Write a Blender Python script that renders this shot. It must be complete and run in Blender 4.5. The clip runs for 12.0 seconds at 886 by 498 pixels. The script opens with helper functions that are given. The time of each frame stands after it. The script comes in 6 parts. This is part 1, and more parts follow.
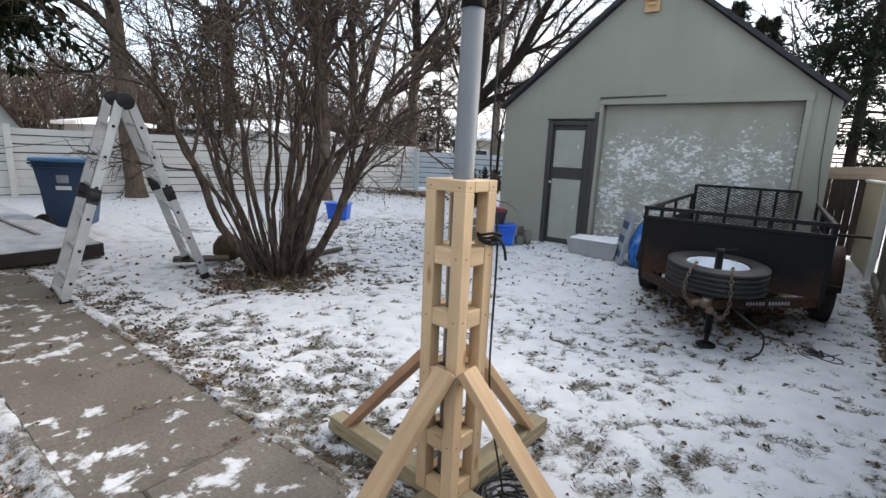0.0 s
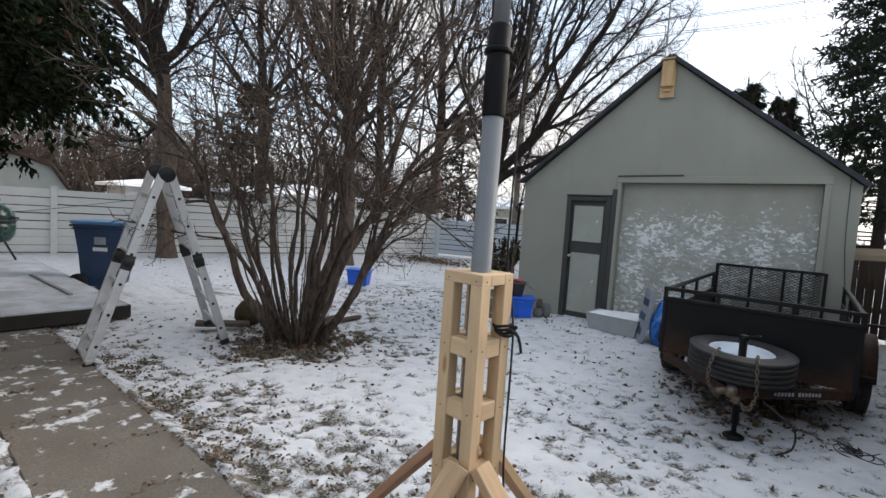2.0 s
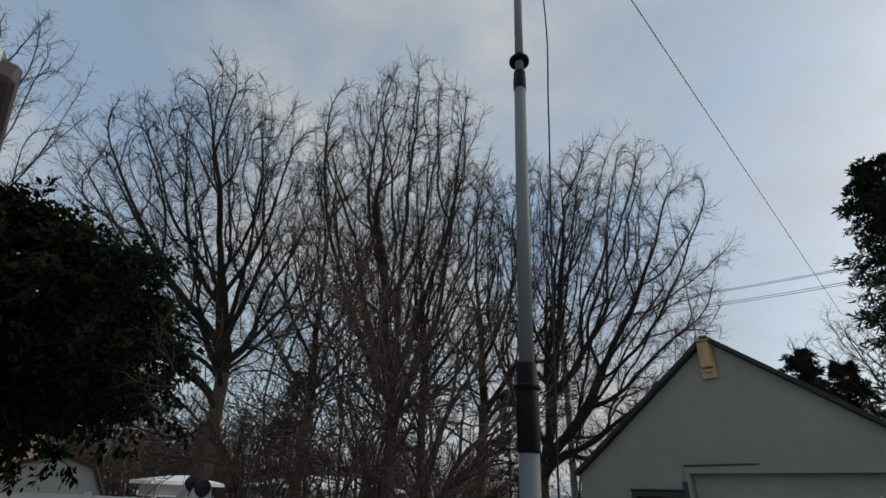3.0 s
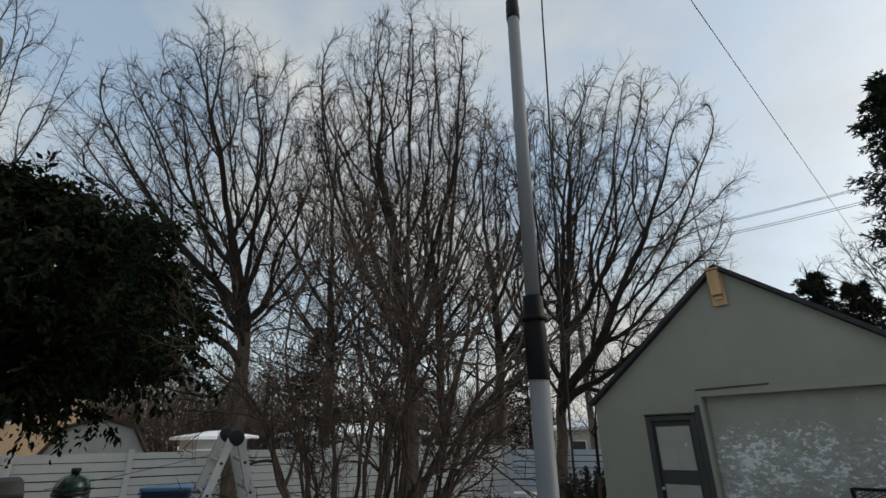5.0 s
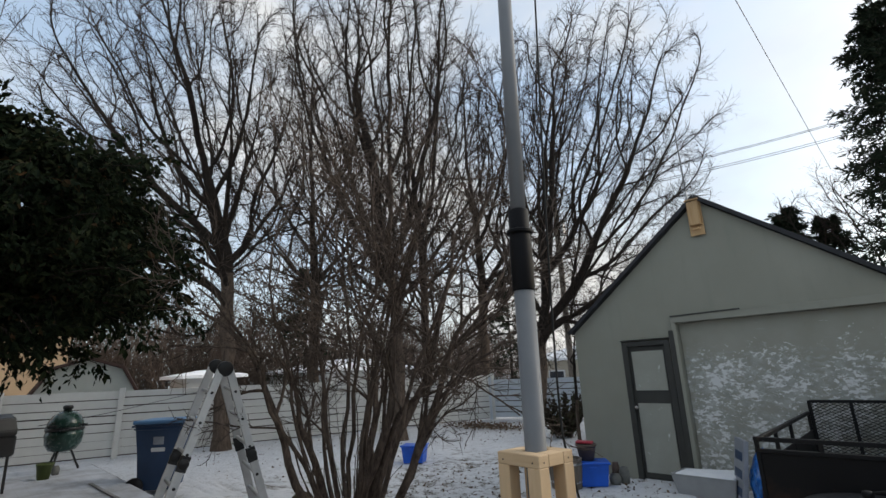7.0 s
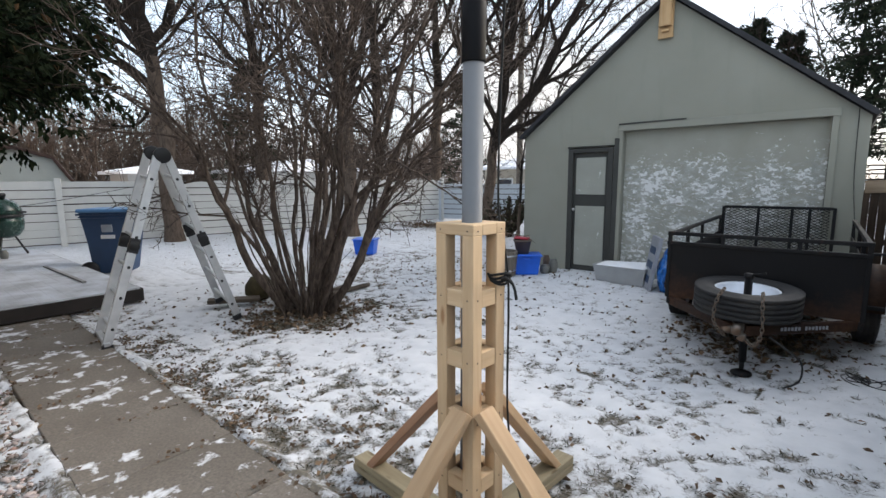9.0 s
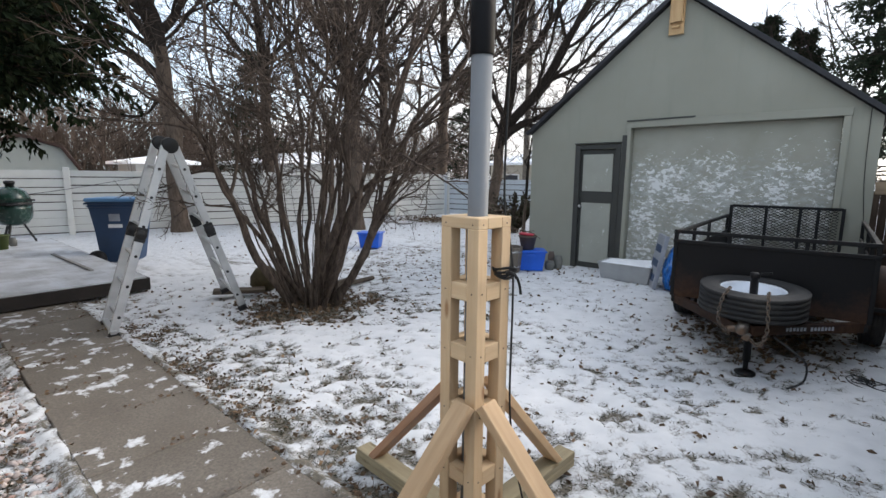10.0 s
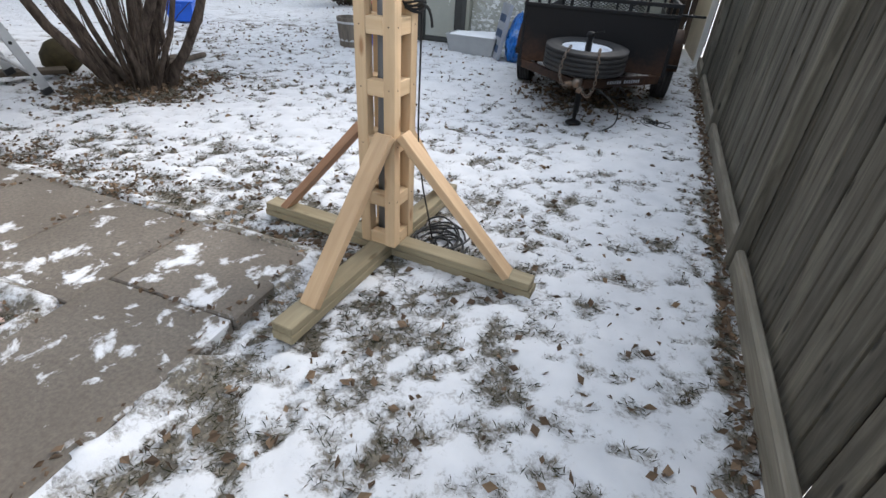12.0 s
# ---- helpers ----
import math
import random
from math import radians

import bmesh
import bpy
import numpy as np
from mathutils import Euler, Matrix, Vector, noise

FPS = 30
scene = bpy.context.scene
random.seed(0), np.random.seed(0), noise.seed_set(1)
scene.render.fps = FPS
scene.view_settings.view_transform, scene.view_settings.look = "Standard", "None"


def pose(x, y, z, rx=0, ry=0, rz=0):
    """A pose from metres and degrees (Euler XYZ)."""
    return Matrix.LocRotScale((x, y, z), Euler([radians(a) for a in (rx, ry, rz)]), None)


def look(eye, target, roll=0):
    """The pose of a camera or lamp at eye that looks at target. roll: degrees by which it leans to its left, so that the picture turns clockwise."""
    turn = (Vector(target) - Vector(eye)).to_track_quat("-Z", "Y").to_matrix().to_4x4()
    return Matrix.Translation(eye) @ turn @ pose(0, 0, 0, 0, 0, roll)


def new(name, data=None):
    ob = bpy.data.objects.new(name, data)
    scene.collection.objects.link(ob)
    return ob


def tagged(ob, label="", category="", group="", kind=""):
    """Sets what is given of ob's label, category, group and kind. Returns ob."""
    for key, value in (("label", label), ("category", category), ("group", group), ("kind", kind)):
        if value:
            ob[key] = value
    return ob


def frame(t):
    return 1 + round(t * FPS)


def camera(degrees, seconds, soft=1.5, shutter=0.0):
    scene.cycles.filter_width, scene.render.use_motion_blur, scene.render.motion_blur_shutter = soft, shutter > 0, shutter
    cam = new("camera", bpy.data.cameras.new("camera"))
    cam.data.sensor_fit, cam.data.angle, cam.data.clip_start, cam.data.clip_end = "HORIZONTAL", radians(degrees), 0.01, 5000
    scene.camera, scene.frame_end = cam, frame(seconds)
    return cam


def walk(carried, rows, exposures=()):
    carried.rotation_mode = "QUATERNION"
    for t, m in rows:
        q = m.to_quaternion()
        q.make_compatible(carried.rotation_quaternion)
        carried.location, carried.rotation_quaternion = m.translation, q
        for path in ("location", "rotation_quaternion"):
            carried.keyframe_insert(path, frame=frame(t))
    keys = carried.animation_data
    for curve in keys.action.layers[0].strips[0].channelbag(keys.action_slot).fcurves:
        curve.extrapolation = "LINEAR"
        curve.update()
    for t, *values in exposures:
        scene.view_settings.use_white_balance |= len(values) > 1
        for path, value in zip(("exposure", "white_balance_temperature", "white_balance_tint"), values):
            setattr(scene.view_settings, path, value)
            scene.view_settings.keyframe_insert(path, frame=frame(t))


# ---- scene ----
cam = camera(86.1, 12.0)
PATH = [
    (0, (0.712, -0.163, 1.463), (-0.445, 1.418, 1.059), 2.5),
    (0.5, (0.711, -0.162, 1.452), (-0.422, 1.377, 0.861), 3.6),
    (1, (0.708, -0.168, 1.434), (-0.42, 1.337, 0.752), 3.8),
    (1.5, (0.71, -0.162, 1.457), (-0.428, 1.345, 0.798), 3.5),
    (2, (0.737, -0.195, 1.57), (-0.517, 1.357, 1.428), 3.8),
    (2.5, (0.807, -0.223, 1.682), (-0.514, 1.252, 1.966), 2.4),
    (3, (0.842, -0.277, 1.773), (-0.424, 0.953, 2.713), 2.7),
    (3.2, (0.848, -0.281, 1.76), (-0.42, 0.874, 2.788), 2.3),
    (4.8, (0.856, -0.259, 1.733), (-0.501, 0.993, 2.502), -0.6),
    (5, (0.857, -0.256, 1.734), (-0.496, 1.012, 2.483), -0.9),
    (5.5, (0.859, -0.262, 1.736), (-0.464, 1.032, 2.494), -1.6),
    (6, (0.856, -0.256, 1.733), (-0.453, 1.051, 2.493), -2.0),
    (6.5, (0.85, -0.248, 1.721), (-0.454, 1.072, 2.466), -2.2),
    (7, (0.802, -0.219, 1.64), (-0.561, 1.151, 2.153), -2.3),
    (7.5, (0.788, -0.205, 1.599), (-0.605, 1.213, 1.821), -2.2),
    (7.7, (0.797, -0.215, 1.582), (-0.591, 1.22, 1.697), -2.0),
    (9.3, (0.791, -0.15, 1.52), (-0.48, 1.36, 1.192), -0.1),
    (9.5, (0.791, -0.156, 1.522), (-0.489, 1.342, 1.177), 0.0),
    (10, (0.792, -0.159, 1.515), (-0.49, 1.346, 1.21), 0.5),
    (10.5, (0.775, -0.122, 1.507), (-0.507, 1.392, 1.254), 0.6),
    (11, (0.723, -0.235, 1.404), (-0.396, 1.336, 0.876), 0.7),
    (11.5, (0.647, -0.458, 1.355), (-0.143, 1.132, 0.435), 1.8),
    (12, (0.665, -0.596, 1.359), (0.122, 1.002, 0.285), 3.8),
]
walk(cam, [(t, look(eye, target, roll)) for t, eye, target, roll in PATH],
     [(0, 1.25, 6480, 10), (1.6, 1.24, 6480, 10), (2.0, 0.92, 6480, 10), (2.5, 0.58, 6500, 10), (3.0, -0.42, 6300, 7), (5.0, -0.09, 6580, 5), (6.5, -0.09, 6550, 5), (7.0, 0.33, 6530, 8), (7.5, 0.87, 6500, 10), (9.3, 1.15, 6450, 10), (10.5, 1.17, 6450, 10), (11.2, 1.40, 6420, 10), (12.0, 1.46, 6400, 10)])

# ---------------------------------------------------------------- light
world = bpy.data.worlds.new("world")
scene.world = world
world.use_nodes = True
wn, wl = world.node_tree.nodes, world.node_tree.links
wn.clear()
w_out = wn.new("ShaderNodeOutputWorld")
w_bg = wn.new("ShaderNodeBackground")
w_sky = wn.new("ShaderNodeTexSky")
w_sky.sky_type, w_sky.sun_disc = "NISHITA", False
w_sky.sun_elevation, w_sky.sun_rotation = radians(24), radians(32)
w_sky.air_density, w_sky.dust_density = 1.0, 2.0
w_tc = wn.new("ShaderNodeTexCoord")
w_map = wn.new("ShaderNodeMapping")
w_map.inputs["Scale"].default_value = (1.0, 1.0, 1.9)
w_map.inputs["Location"].default_value = (0.35, 0.2, 0.6)
w_noise = wn.new("ShaderNodeTexNoise")
w_noise.inputs["Scale"].default_value = 1.5
w_noise.inputs["Detail"].default_value = 6.0
w_noise.inputs["Roughness"].default_value = 0.5
w_ramp = wn.new("ShaderNodeValToRGB")
w_ramp.color_ramp.elements[0].position, w_ramp.color_ramp.elements[0].color = 0.42, (0, 0, 0, 1)
w_ramp.color_ramp.elements[1].position, w_ramp.color_ramp.elements[1].color = 0.62, (1, 1, 1, 1)
w_noise2 = wn.new("ShaderNodeTexNoise")
w_noise2.inputs["Scale"].default_value = 2.3
w_noise2.inputs["Detail"].default_value = 5.0
w_cloud = wn.new("ShaderNodeValToRGB")
w_cloud.color_ramp.elements[0].position, w_cloud.color_ramp.elements[0].color = 0.36, (5.1, 5.3, 5.55, 1)
w_cloud.color_ramp.elements[1].position, w_cloud.color_ramp.elements[1].color = 0.66, (7.6, 7.3, 6.95, 1)
w_lift = wn.new("ShaderNodeMix")
w_lift.data_type, w_lift.blend_type = "RGBA", "ADD"
w_lift.inputs["Factor"].default_value = 1.0
w_lift.inputs["B"].default_value = (2.4, 2.85, 3.35, 1)
w_mix = wn.new("ShaderNodeMix")
w_mix.data_type = "RGBA"
wl.new(w_tc.outputs["Generated"], w_map.inputs["Vector"])
wl.new(w_map.outputs["Vector"], w_noise.inputs["Vector"])
wl.new(w_map.outputs["Vector"], w_noise2.inputs["Vector"])
wl.new(w_noise.outputs["Fac"], w_ramp.inputs["Fac"])
wl.new(w_noise2.outputs["Fac"], w_cloud.inputs["Fac"])
wl.new(w_sky.outputs["Color"], w_lift.inputs["A"])
wl.new(w_ramp.outputs["Color"], w_mix.inputs["Factor"])
wl.new(w_lift.outputs["Result"], w_mix.inputs["A"])
wl.new(w_cloud.outputs["Color"], w_mix.inputs["B"])
wl.new(w_mix.outputs["Result"], w_bg.inputs["Color"])
w_bg.inputs["Strength"].default_value = 0.11
wl.new(w_bg.outputs["Background"], w_out.inputs["Surface"])

sun_data = bpy.data.lights.new("sun", "SUN")
sun_data.energy, sun_data.angle, sun_data.color = 0.9, radians(30), (1.0, 0.95, 0.88)
sun = new("sun", sun_data)
sun.matrix_world = look((0, 0, 20), (0 - 12 * math.sin(radians(32)), 0 - 12 * math.cos(radians(32)), 12.0))


# ---------------------------------------------------------------- materials
class Mat:
    """A node material with a few short cuts."""

    def __init__(self, name, rough=0.8, metal=0.0, spec=0.3):
        self.m = bpy.data.materials.new(name)
        self.m.use_nodes = True
        self.n, self.l = self.m.node_tree.nodes, self.m.node_tree.links
        self.b = self.n["Principled BSDF"]
        self.b.inputs["Roughness"].default_value = rough
        self.b.inputs["Metallic"].default_value = metal
        self.b.inputs["Specular IOR Level"].default_value = spec
        self.vec = None

    def coords(self, kind="Object", scale=(1, 1, 1), random_shift=False):
        tc = self.n.new("ShaderNodeTexCoord")
        mp = self.n.new("ShaderNodeMapping")
        mp.inputs["Scale"].default_value = scale
        if kind == "World":
            geo = self.n.new("ShaderNodeNewGeometry")
            self.l.new(geo.outputs["Position"], mp.inputs["Vector"])
        else:
            self.l.new(tc.outputs[kind], mp.inputs["Vector"])
        if random_shift:
            info = self.n.new("ShaderNodeObjectInfo")
            mul = self.n.new("ShaderNodeMath")
            mul.operation = "MULTIPLY"
            mul.inputs[1].default_value = 37.0
            self.l.new(info.outputs["Random"], mul.inputs[0])
            self.l.new(mul.outputs[0], mp.inputs["Location"])
        return mp.outputs["Vector"]

    def noise(self, vec, scale, detail=4.0, rough=0.55, distort=0.0):
        t = self.n.new("ShaderNodeTexNoise")
        t.inputs["Scale"].default_value, t.inputs["Detail"].default_value = scale, detail
        t.inputs["Roughness"].default_value, t.inputs["Distortion"].default_value = rough, distort
        self.l.new(vec, t.inputs["Vector"])
        return t.outputs["Fac"]

    def ramp(self, fac, stops):
        r = self.n.new("ShaderNodeValToRGB")
        e = r.color_ramp.elements
        while len(e) < len(stops):
            e.new(0.5)
        for k, (p, c) in enumerate(stops):
            e[k].position = p
            e[k].color = (*c, 1) if len(c) == 3 else (c[0], c[0], c[0], 1)
        self.l.new(fac, r.inputs["Fac"])
        return r.outputs["Color"]

    def mix(self, fac, a, b, mode="MIX"):
        x = self.n.new("ShaderNodeMix")
        x.data_type, x.blend_type = "RGBA", mode
        for sock, val in (("Factor", fac), ("A", a), ("B", b)):
            if isinstance(val, (int, float)):
                x.inputs[sock].default_value = val
            elif isinstance(val, tuple):
                x.inputs[sock].default_value = (*val, 1)
            else:
                self.l.new(val, x.inputs[sock])
        return x.outputs["Result"]

    def math(self, op, a, b):
        x = self.n.new("ShaderNodeMath")
        x.operation = op
        for k, val in ((0, a), (1, b)):
            if isinstance(val, (int, float)):
                x.inputs[k].default_value = val
            else:
                self.l.new(val, x.inputs[k])
        return x.outputs[0]

    def random(self, kind="object"):
        if kind == "island":
            return self.n.new("ShaderNodeNewGeometry").outputs["Random Per Island"]
        return self.n.new("ShaderNodeObjectInfo").outputs["Random"]

    def color(self, c):
        if isinstance(c, tuple):
            self.b.inputs["Base Color"].default_value = (*c, 1)
        else:
            self.l.new(c, self.b.inputs["Base Color"])
        return self

    def rough(self, r):
        self.l.new(r, self.b.inputs["Roughness"])
        return self

    def bump(self, h, strength=0.3, dist=0.01):
        b = self.n.new("ShaderNodeBump")
        b.inputs["Strength"].default_value, b.inputs["Distance"].default_value = strength, dist
        self.l.new(h, b.inputs["Height"])
        self.l.new(b.outputs["Normal"], self.b.inputs["Normal"])
        return self


def mat_wood(name, light, dark, grain=26.0, rough=0.75, knots=None, vary=0.25):
    """Sawn lumber, the grain along the piece's own x."""
    q = Mat(name, rough)
    v = q.coords("Object", (1.3, grain, grain), True)
    g = q.noise(v, 1.6, 5, 0.6, 0.7)
    c = q.ramp(g, [(0.25, dark), (0.5, tuple((a + b) / 2 for a, b in zip(light, dark))), (0.72, light)])
    v2 = q.coords("Object", (2.2, 6.0, 6.0), True)
    blot = q.noise(v2, 1.2, 3)
    c = q.mix(q.ramp(blot, [(0.4, (0.0,)), (0.75, (0.55,))]), c, tuple(x * 0.72 for x in dark))
    if knots:
        kv = q.n.new("ShaderNodeTexVoronoi")
        kv.inputs["Scale"].default_value = 1.0
        q.l.new(q.coords("Object", (3.2, 11.0, 11.0), True), kv.inputs["Vector"])
        c = q.mix(q.ramp(kv.outputs["Distance"], [(0.07, (0.85,)), (0.15, (0.0,))]), c, knots)
    rnd = q.ramp(q.random(), [(0.0, (1 - vary,)), (1.0, (1.0,))])
    c = q.mix(1.0, c, rnd, "MULTIPLY")
    q.color(c).bump(g, 0.25, 0.004)
    return q.m


def mat_plain(name, base, rough=0.6, metal=0.0, spec=0.35, vary=0.18, scale=9.0, dirt=None, dirt_at=0.58, bump=0.1):
    """Paint, plastic or metal with uneven tone and a little dirt."""
    q = Mat(name, rough, metal, spec)
    v = q.coords("Object")
    a = q.noise(v, scale, 6)
    c = q.ramp(a, [(0.3, tuple(x * (1 - vary) for x in base)), (0.7, tuple(min(1, x * (1 + vary * 0.6)) for x in base))])
    if dirt:
        d = q.noise(v, scale * 0.35, 8, 0.65)
        c = q.mix(q.ramp(d, [(dirt_at - 0.06, (0.0,)), (dirt_at + 0.08, (0.85,))]), c, dirt)
    q.color(c)
    q.rough(q.ramp(a, [(0.2, (max(0.05, rough - 0.12),)), (0.8, (min(1, rough + 0.12),))]))
    q.bump(q.noise(v, scale * 12, 3), bump, 0.003)
    return q.m


def mat_bark(name, light, dark, scale=1.0, snow=False):
    q = Mat(name, 0.95, 0, 0.1)
    v = q.coords("World", (9 * scale, 9 * scale, 2.2 * scale))
    g = q.noise(v, 2.0, 6, 0.65, 0.4)
    c = q.ramp(g, [(0.3, dark), (0.68, light)])
    q.color(c).bump(g, 0.7, 0.02)
    return q.m


M = {}
M["pine"] = mat_wood("pine_lumber", (0.70, 0.53, 0.34), (0.60, 0.42, 0.25), 24, 0.7, knots=(0.33, 0.17, 0.08), vary=0.12)
M["treated"] = mat_wood("treated_lumber", (0.37, 0.315, 0.205), (0.26, 0.215, 0.14), 24, 0.8, knots=(0.12, 0.09, 0.05), vary=0.15)
M["brace"] = mat_wood("brace_lumber", (0.66, 0.47, 0.29), (0.53, 0.35, 0.20), 20, 0.7, knots=(0.28, 0.13, 0.06), vary=0.2)
M["redwood"] = mat_wood("reddish_lumber", (0.50, 0.30, 0.19), (0.36, 0.20, 0.12), 20, 0.75, vary=0.15)
M["greywood"] = mat_wood("weathered_fence_wood", (0.222, 0.203, 0.163), (0.060, 0.054, 0.042), 15, 0.9, knots=(0.02, 0.018, 0.016), vary=0.4)
M["kick"] = mat_wood("weathered_kick_board", (0.30, 0.275, 0.225), (0.15, 0.135, 0.105), 26, 0.9, vary=0.2)
M["deckwood"] = mat_wood("deck_board_wood", (0.40, 0.40, 0.40), (0.20, 0.19, 0.18), 14, 0.85, vary=0.2)
M["log"] = mat_wood("old_log", (0.13, 0.105, 0.08), (0.055, 0.043, 0.034), 12, 0.95, vary=0.2)
M["tanboard"] = mat_wood("tan_fence_board", (0.34, 0.27, 0.20), (0.24, 0.18, 0.13), 20, 0.9)
# dark boards, and the added sheets that stand in for shade in fence gaps
M["darkboard"] = mat_wood("dark_board_and_gap_shade", (0.09, 0.065, 0.05), (0.045, 0.033, 0.027), 20, 0.9)
M["white_board"] = mat_plain("white_painted_board", (0.60, 0.60, 0.575), 0.7, vary=0.12, scale=1.3, dirt=(0.42, 0.41, 0.37), dirt_at=0.6)
M["blue_white"] = mat_plain("bluish_white_gate_paint", (0.58, 0.63, 0.68), 0.6, vary=0.1, scale=2.0, dirt=(0.5, 0.54, 0.58), dirt_at=0.66)
M["alu"] = mat_plain("ladder_aluminium", (0.47, 0.48, 0.49), 0.42, 0.5, vary=0.15, scale=6, dirt=(0.40, 0.40, 0.40), dirt_at=0.66)
M["blackplastic"] = mat_plain("black_plastic", (0.014, 0.014, 0.015), 0.45, vary=0.25)
M["blueplastic"] = mat_plain("bright_blue_plastic", (0.02, 0.12, 0.62), 0.4, vary=0.18, scale=4)
M["binblue"] = mat_plain("navy_bin_plastic", (0.030, 0.060, 0.125), 0.5, vary=0.2, scale=3, dirt=(0.06, 0.08, 0.13), dirt_at=0.62)
M["binlid"] = mat_plain("blue_bin_lid_plastic", (0.10, 0.22, 0.40), 0.5, vary=0.15, scale=3)
M["mast"] = mat_plain("grey_mast_tube", (0.17, 0.178, 0.188), 0.5, spec=0.15, vary=0.1, scale=4)
M["mastblack"] = mat_plain("black_mast_sleeve", (0.006, 0.006, 0.007), 0.55, vary=0.3, scale=8, spec=0.12)
M["cable"] = mat_plain("black_cable", (0.012, 0.013, 0.014), 0.5, vary=0.2)
M["rope"] = mat_plain("black_rope", (0.02, 0.02, 0.02), 0.9, vary=0.2)
M["rubber"] = mat_plain("tyre_rubber", (0.022, 0.022, 0.023), 0.75, vary=0.25, scale=5, dirt=(0.06, 0.055, 0.05), dirt_at=0.6)
M["rim"] = mat_plain("pale_wheel_rim", (0.62, 0.66, 0.72), 0.5, 0.2, vary=0.12, scale=6, dirt=(0.35, 0.33, 0.32), dirt_at=0.68)
M["chain"] = mat_plain("rusty_chain_steel", (0.17, 0.15, 0.13), 0.5, 0.8, vary=0.3, scale=20, dirt=(0.16, 0.09, 0.05), dirt_at=0.55)
M["galv"] = mat_plain("galvanised_steel", (0.45, 0.45, 0.45), 0.4, 0.8, vary=0.2, scale=14)
M["white_trim"] = mat_plain("white_trim_paint", (0.72, 0.72, 0.72), 0.5, vary=0.06, scale=2)
M["kamado"] = mat_plain("dark_green_ceramic", (0.016, 0.045, 0.035), 0.25, vary=0.3, scale=18, spec=0.5)
M["grillblack"] = mat_plain("black_grill_enamel", (0.016, 0.016, 0.017), 0.35, vary=0.2)
M["greenpot"] = mat_plain("olive_green_pot", (0.06, 0.08, 0.02), 0.6)
M["potgrey"] = mat_plain("grey_stoneware", (0.16, 0.16, 0.145), 0.75, vary=0.25)
M["potbrown"] = mat_plain("brown_plastic_pot", (0.115, 0.085, 0.07), 0.7, vary=0.2)
M["redplastic"] = mat_plain("red_plastic", (0.42, 0.035, 0.06), 0.5)
M["barrelwood"] = mat_wood("barrel_stave_wood", (0.26, 0.22, 0.18), (0.14, 0.12, 0.10), 18, 0.85)
M["bluebag"] = mat_plain("crumpled_blue_bag", (0.02, 0.14, 0.46), 0.32, vary=0.5, scale=14, dirt=(0.45, 0.52, 0.60), dirt_at=0.63)
M["panelgrey"] = mat_plain("pale_grey_panel", (0.30, 0.32, 0.36), 0.5, vary=0.2, scale=5)
M["tub"] = mat_plain("cloudy_clear_plastic", (0.33, 0.34, 0.345), 0.35, vary=0.1, scale=6)
M["cedarbox"] = mat_wood("bat_house_cedar", (0.62, 0.42, 0.22), (0.50, 0.31, 0.15), 16, 0.75)
M["roof"] = mat_plain("dark_shingle", (0.035, 0.036, 0.04), 0.9, vary=0.4, scale=6)
M["doorframe"] = mat_plain("dark_grey_door_paint", (0.046, 0.047, 0.043), 0.6, vary=0.15, scale=4, dirt=(0.12, 0.12, 0.105), dirt_at=0.7)
M["tan"] = mat_plain("tan_stucco", (0.52, 0.36, 0.22), 0.85, vary=0.08, scale=3)
M["shed"] = mat_plain("pale_shed_siding", (0.50, 0.51, 0.46), 0.75, vary=0.07, scale=3)
M["shedtrim"] = mat_plain("brown_shed_roof", (0.085, 0.05, 0.04), 0.8, vary=0.25, scale=5)
M["eavebrown"] = mat_plain("brownish_grey_gutter", (0.075, 0.065, 0.062), 0.6, vary=0.12, scale=3)
M["deckedge"] = mat_plain("dark_deck_edge", (0.022, 0.018, 0.016), 0.85, vary=0.4, scale=5, dirt=(0.06, 0.045, 0.035), dirt_at=0.62)
M["beige"] = mat_plain("beige_siding", (0.46, 0.41, 0.33), 0.8, vary=0.1, scale=2)
M["greyhouse"] = mat_plain("grey_siding", (0.40, 0.40, 0.39), 0.8, vary=0.1, scale=2)
M["brownwall"] = mat_plain("brown_brick_wall", (0.22, 0.12, 0.075), 0.85, vary=0.2, scale=4)
M["glass"] = mat_plain("dark_window_glass", (0.03, 0.035, 0.045), 0.08, vary=0.1, spec=0.5, bump=0.0)
M["polewood"] = mat_bark("utility_pole_wood", (0.24, 0.21, 0.18), (0.14, 0.12, 0.10), 0.6)
M["bark"] = mat_bark("grey_brown_bark", (0.150, 0.115, 0.09), (0.06, 0.045, 0.036))
M["bark_dark"] = mat_bark("dark_limb_bark", (0.042, 0.034, 0.029), (0.018, 0.015, 0.013))
M["twig"] = mat_bark("bare_twig", (0.052, 0.039, 0.031), (0.022, 0.017, 0.014), 2.0)
M["bushbark"] = mat_bark("lilac_bark", (0.125, 0.097, 0.079), (0.024, 0.018, 0.015), 1.2)
# brown of the far brush, lightened in its colour to stand for haze
M["brush"] = mat_bark("hazed_brown_brush", (0.15, 0.116, 0.096), (0.08, 0.06, 0.05), 0.5)


def mat_leafy(name, stops, rough=0.8, spec=0.2):
    q = Mat(name, rough, 0, spec)
    r = q.random("island")
    c = q.ramp(r, stops)
    q.color(c)
    return q.m


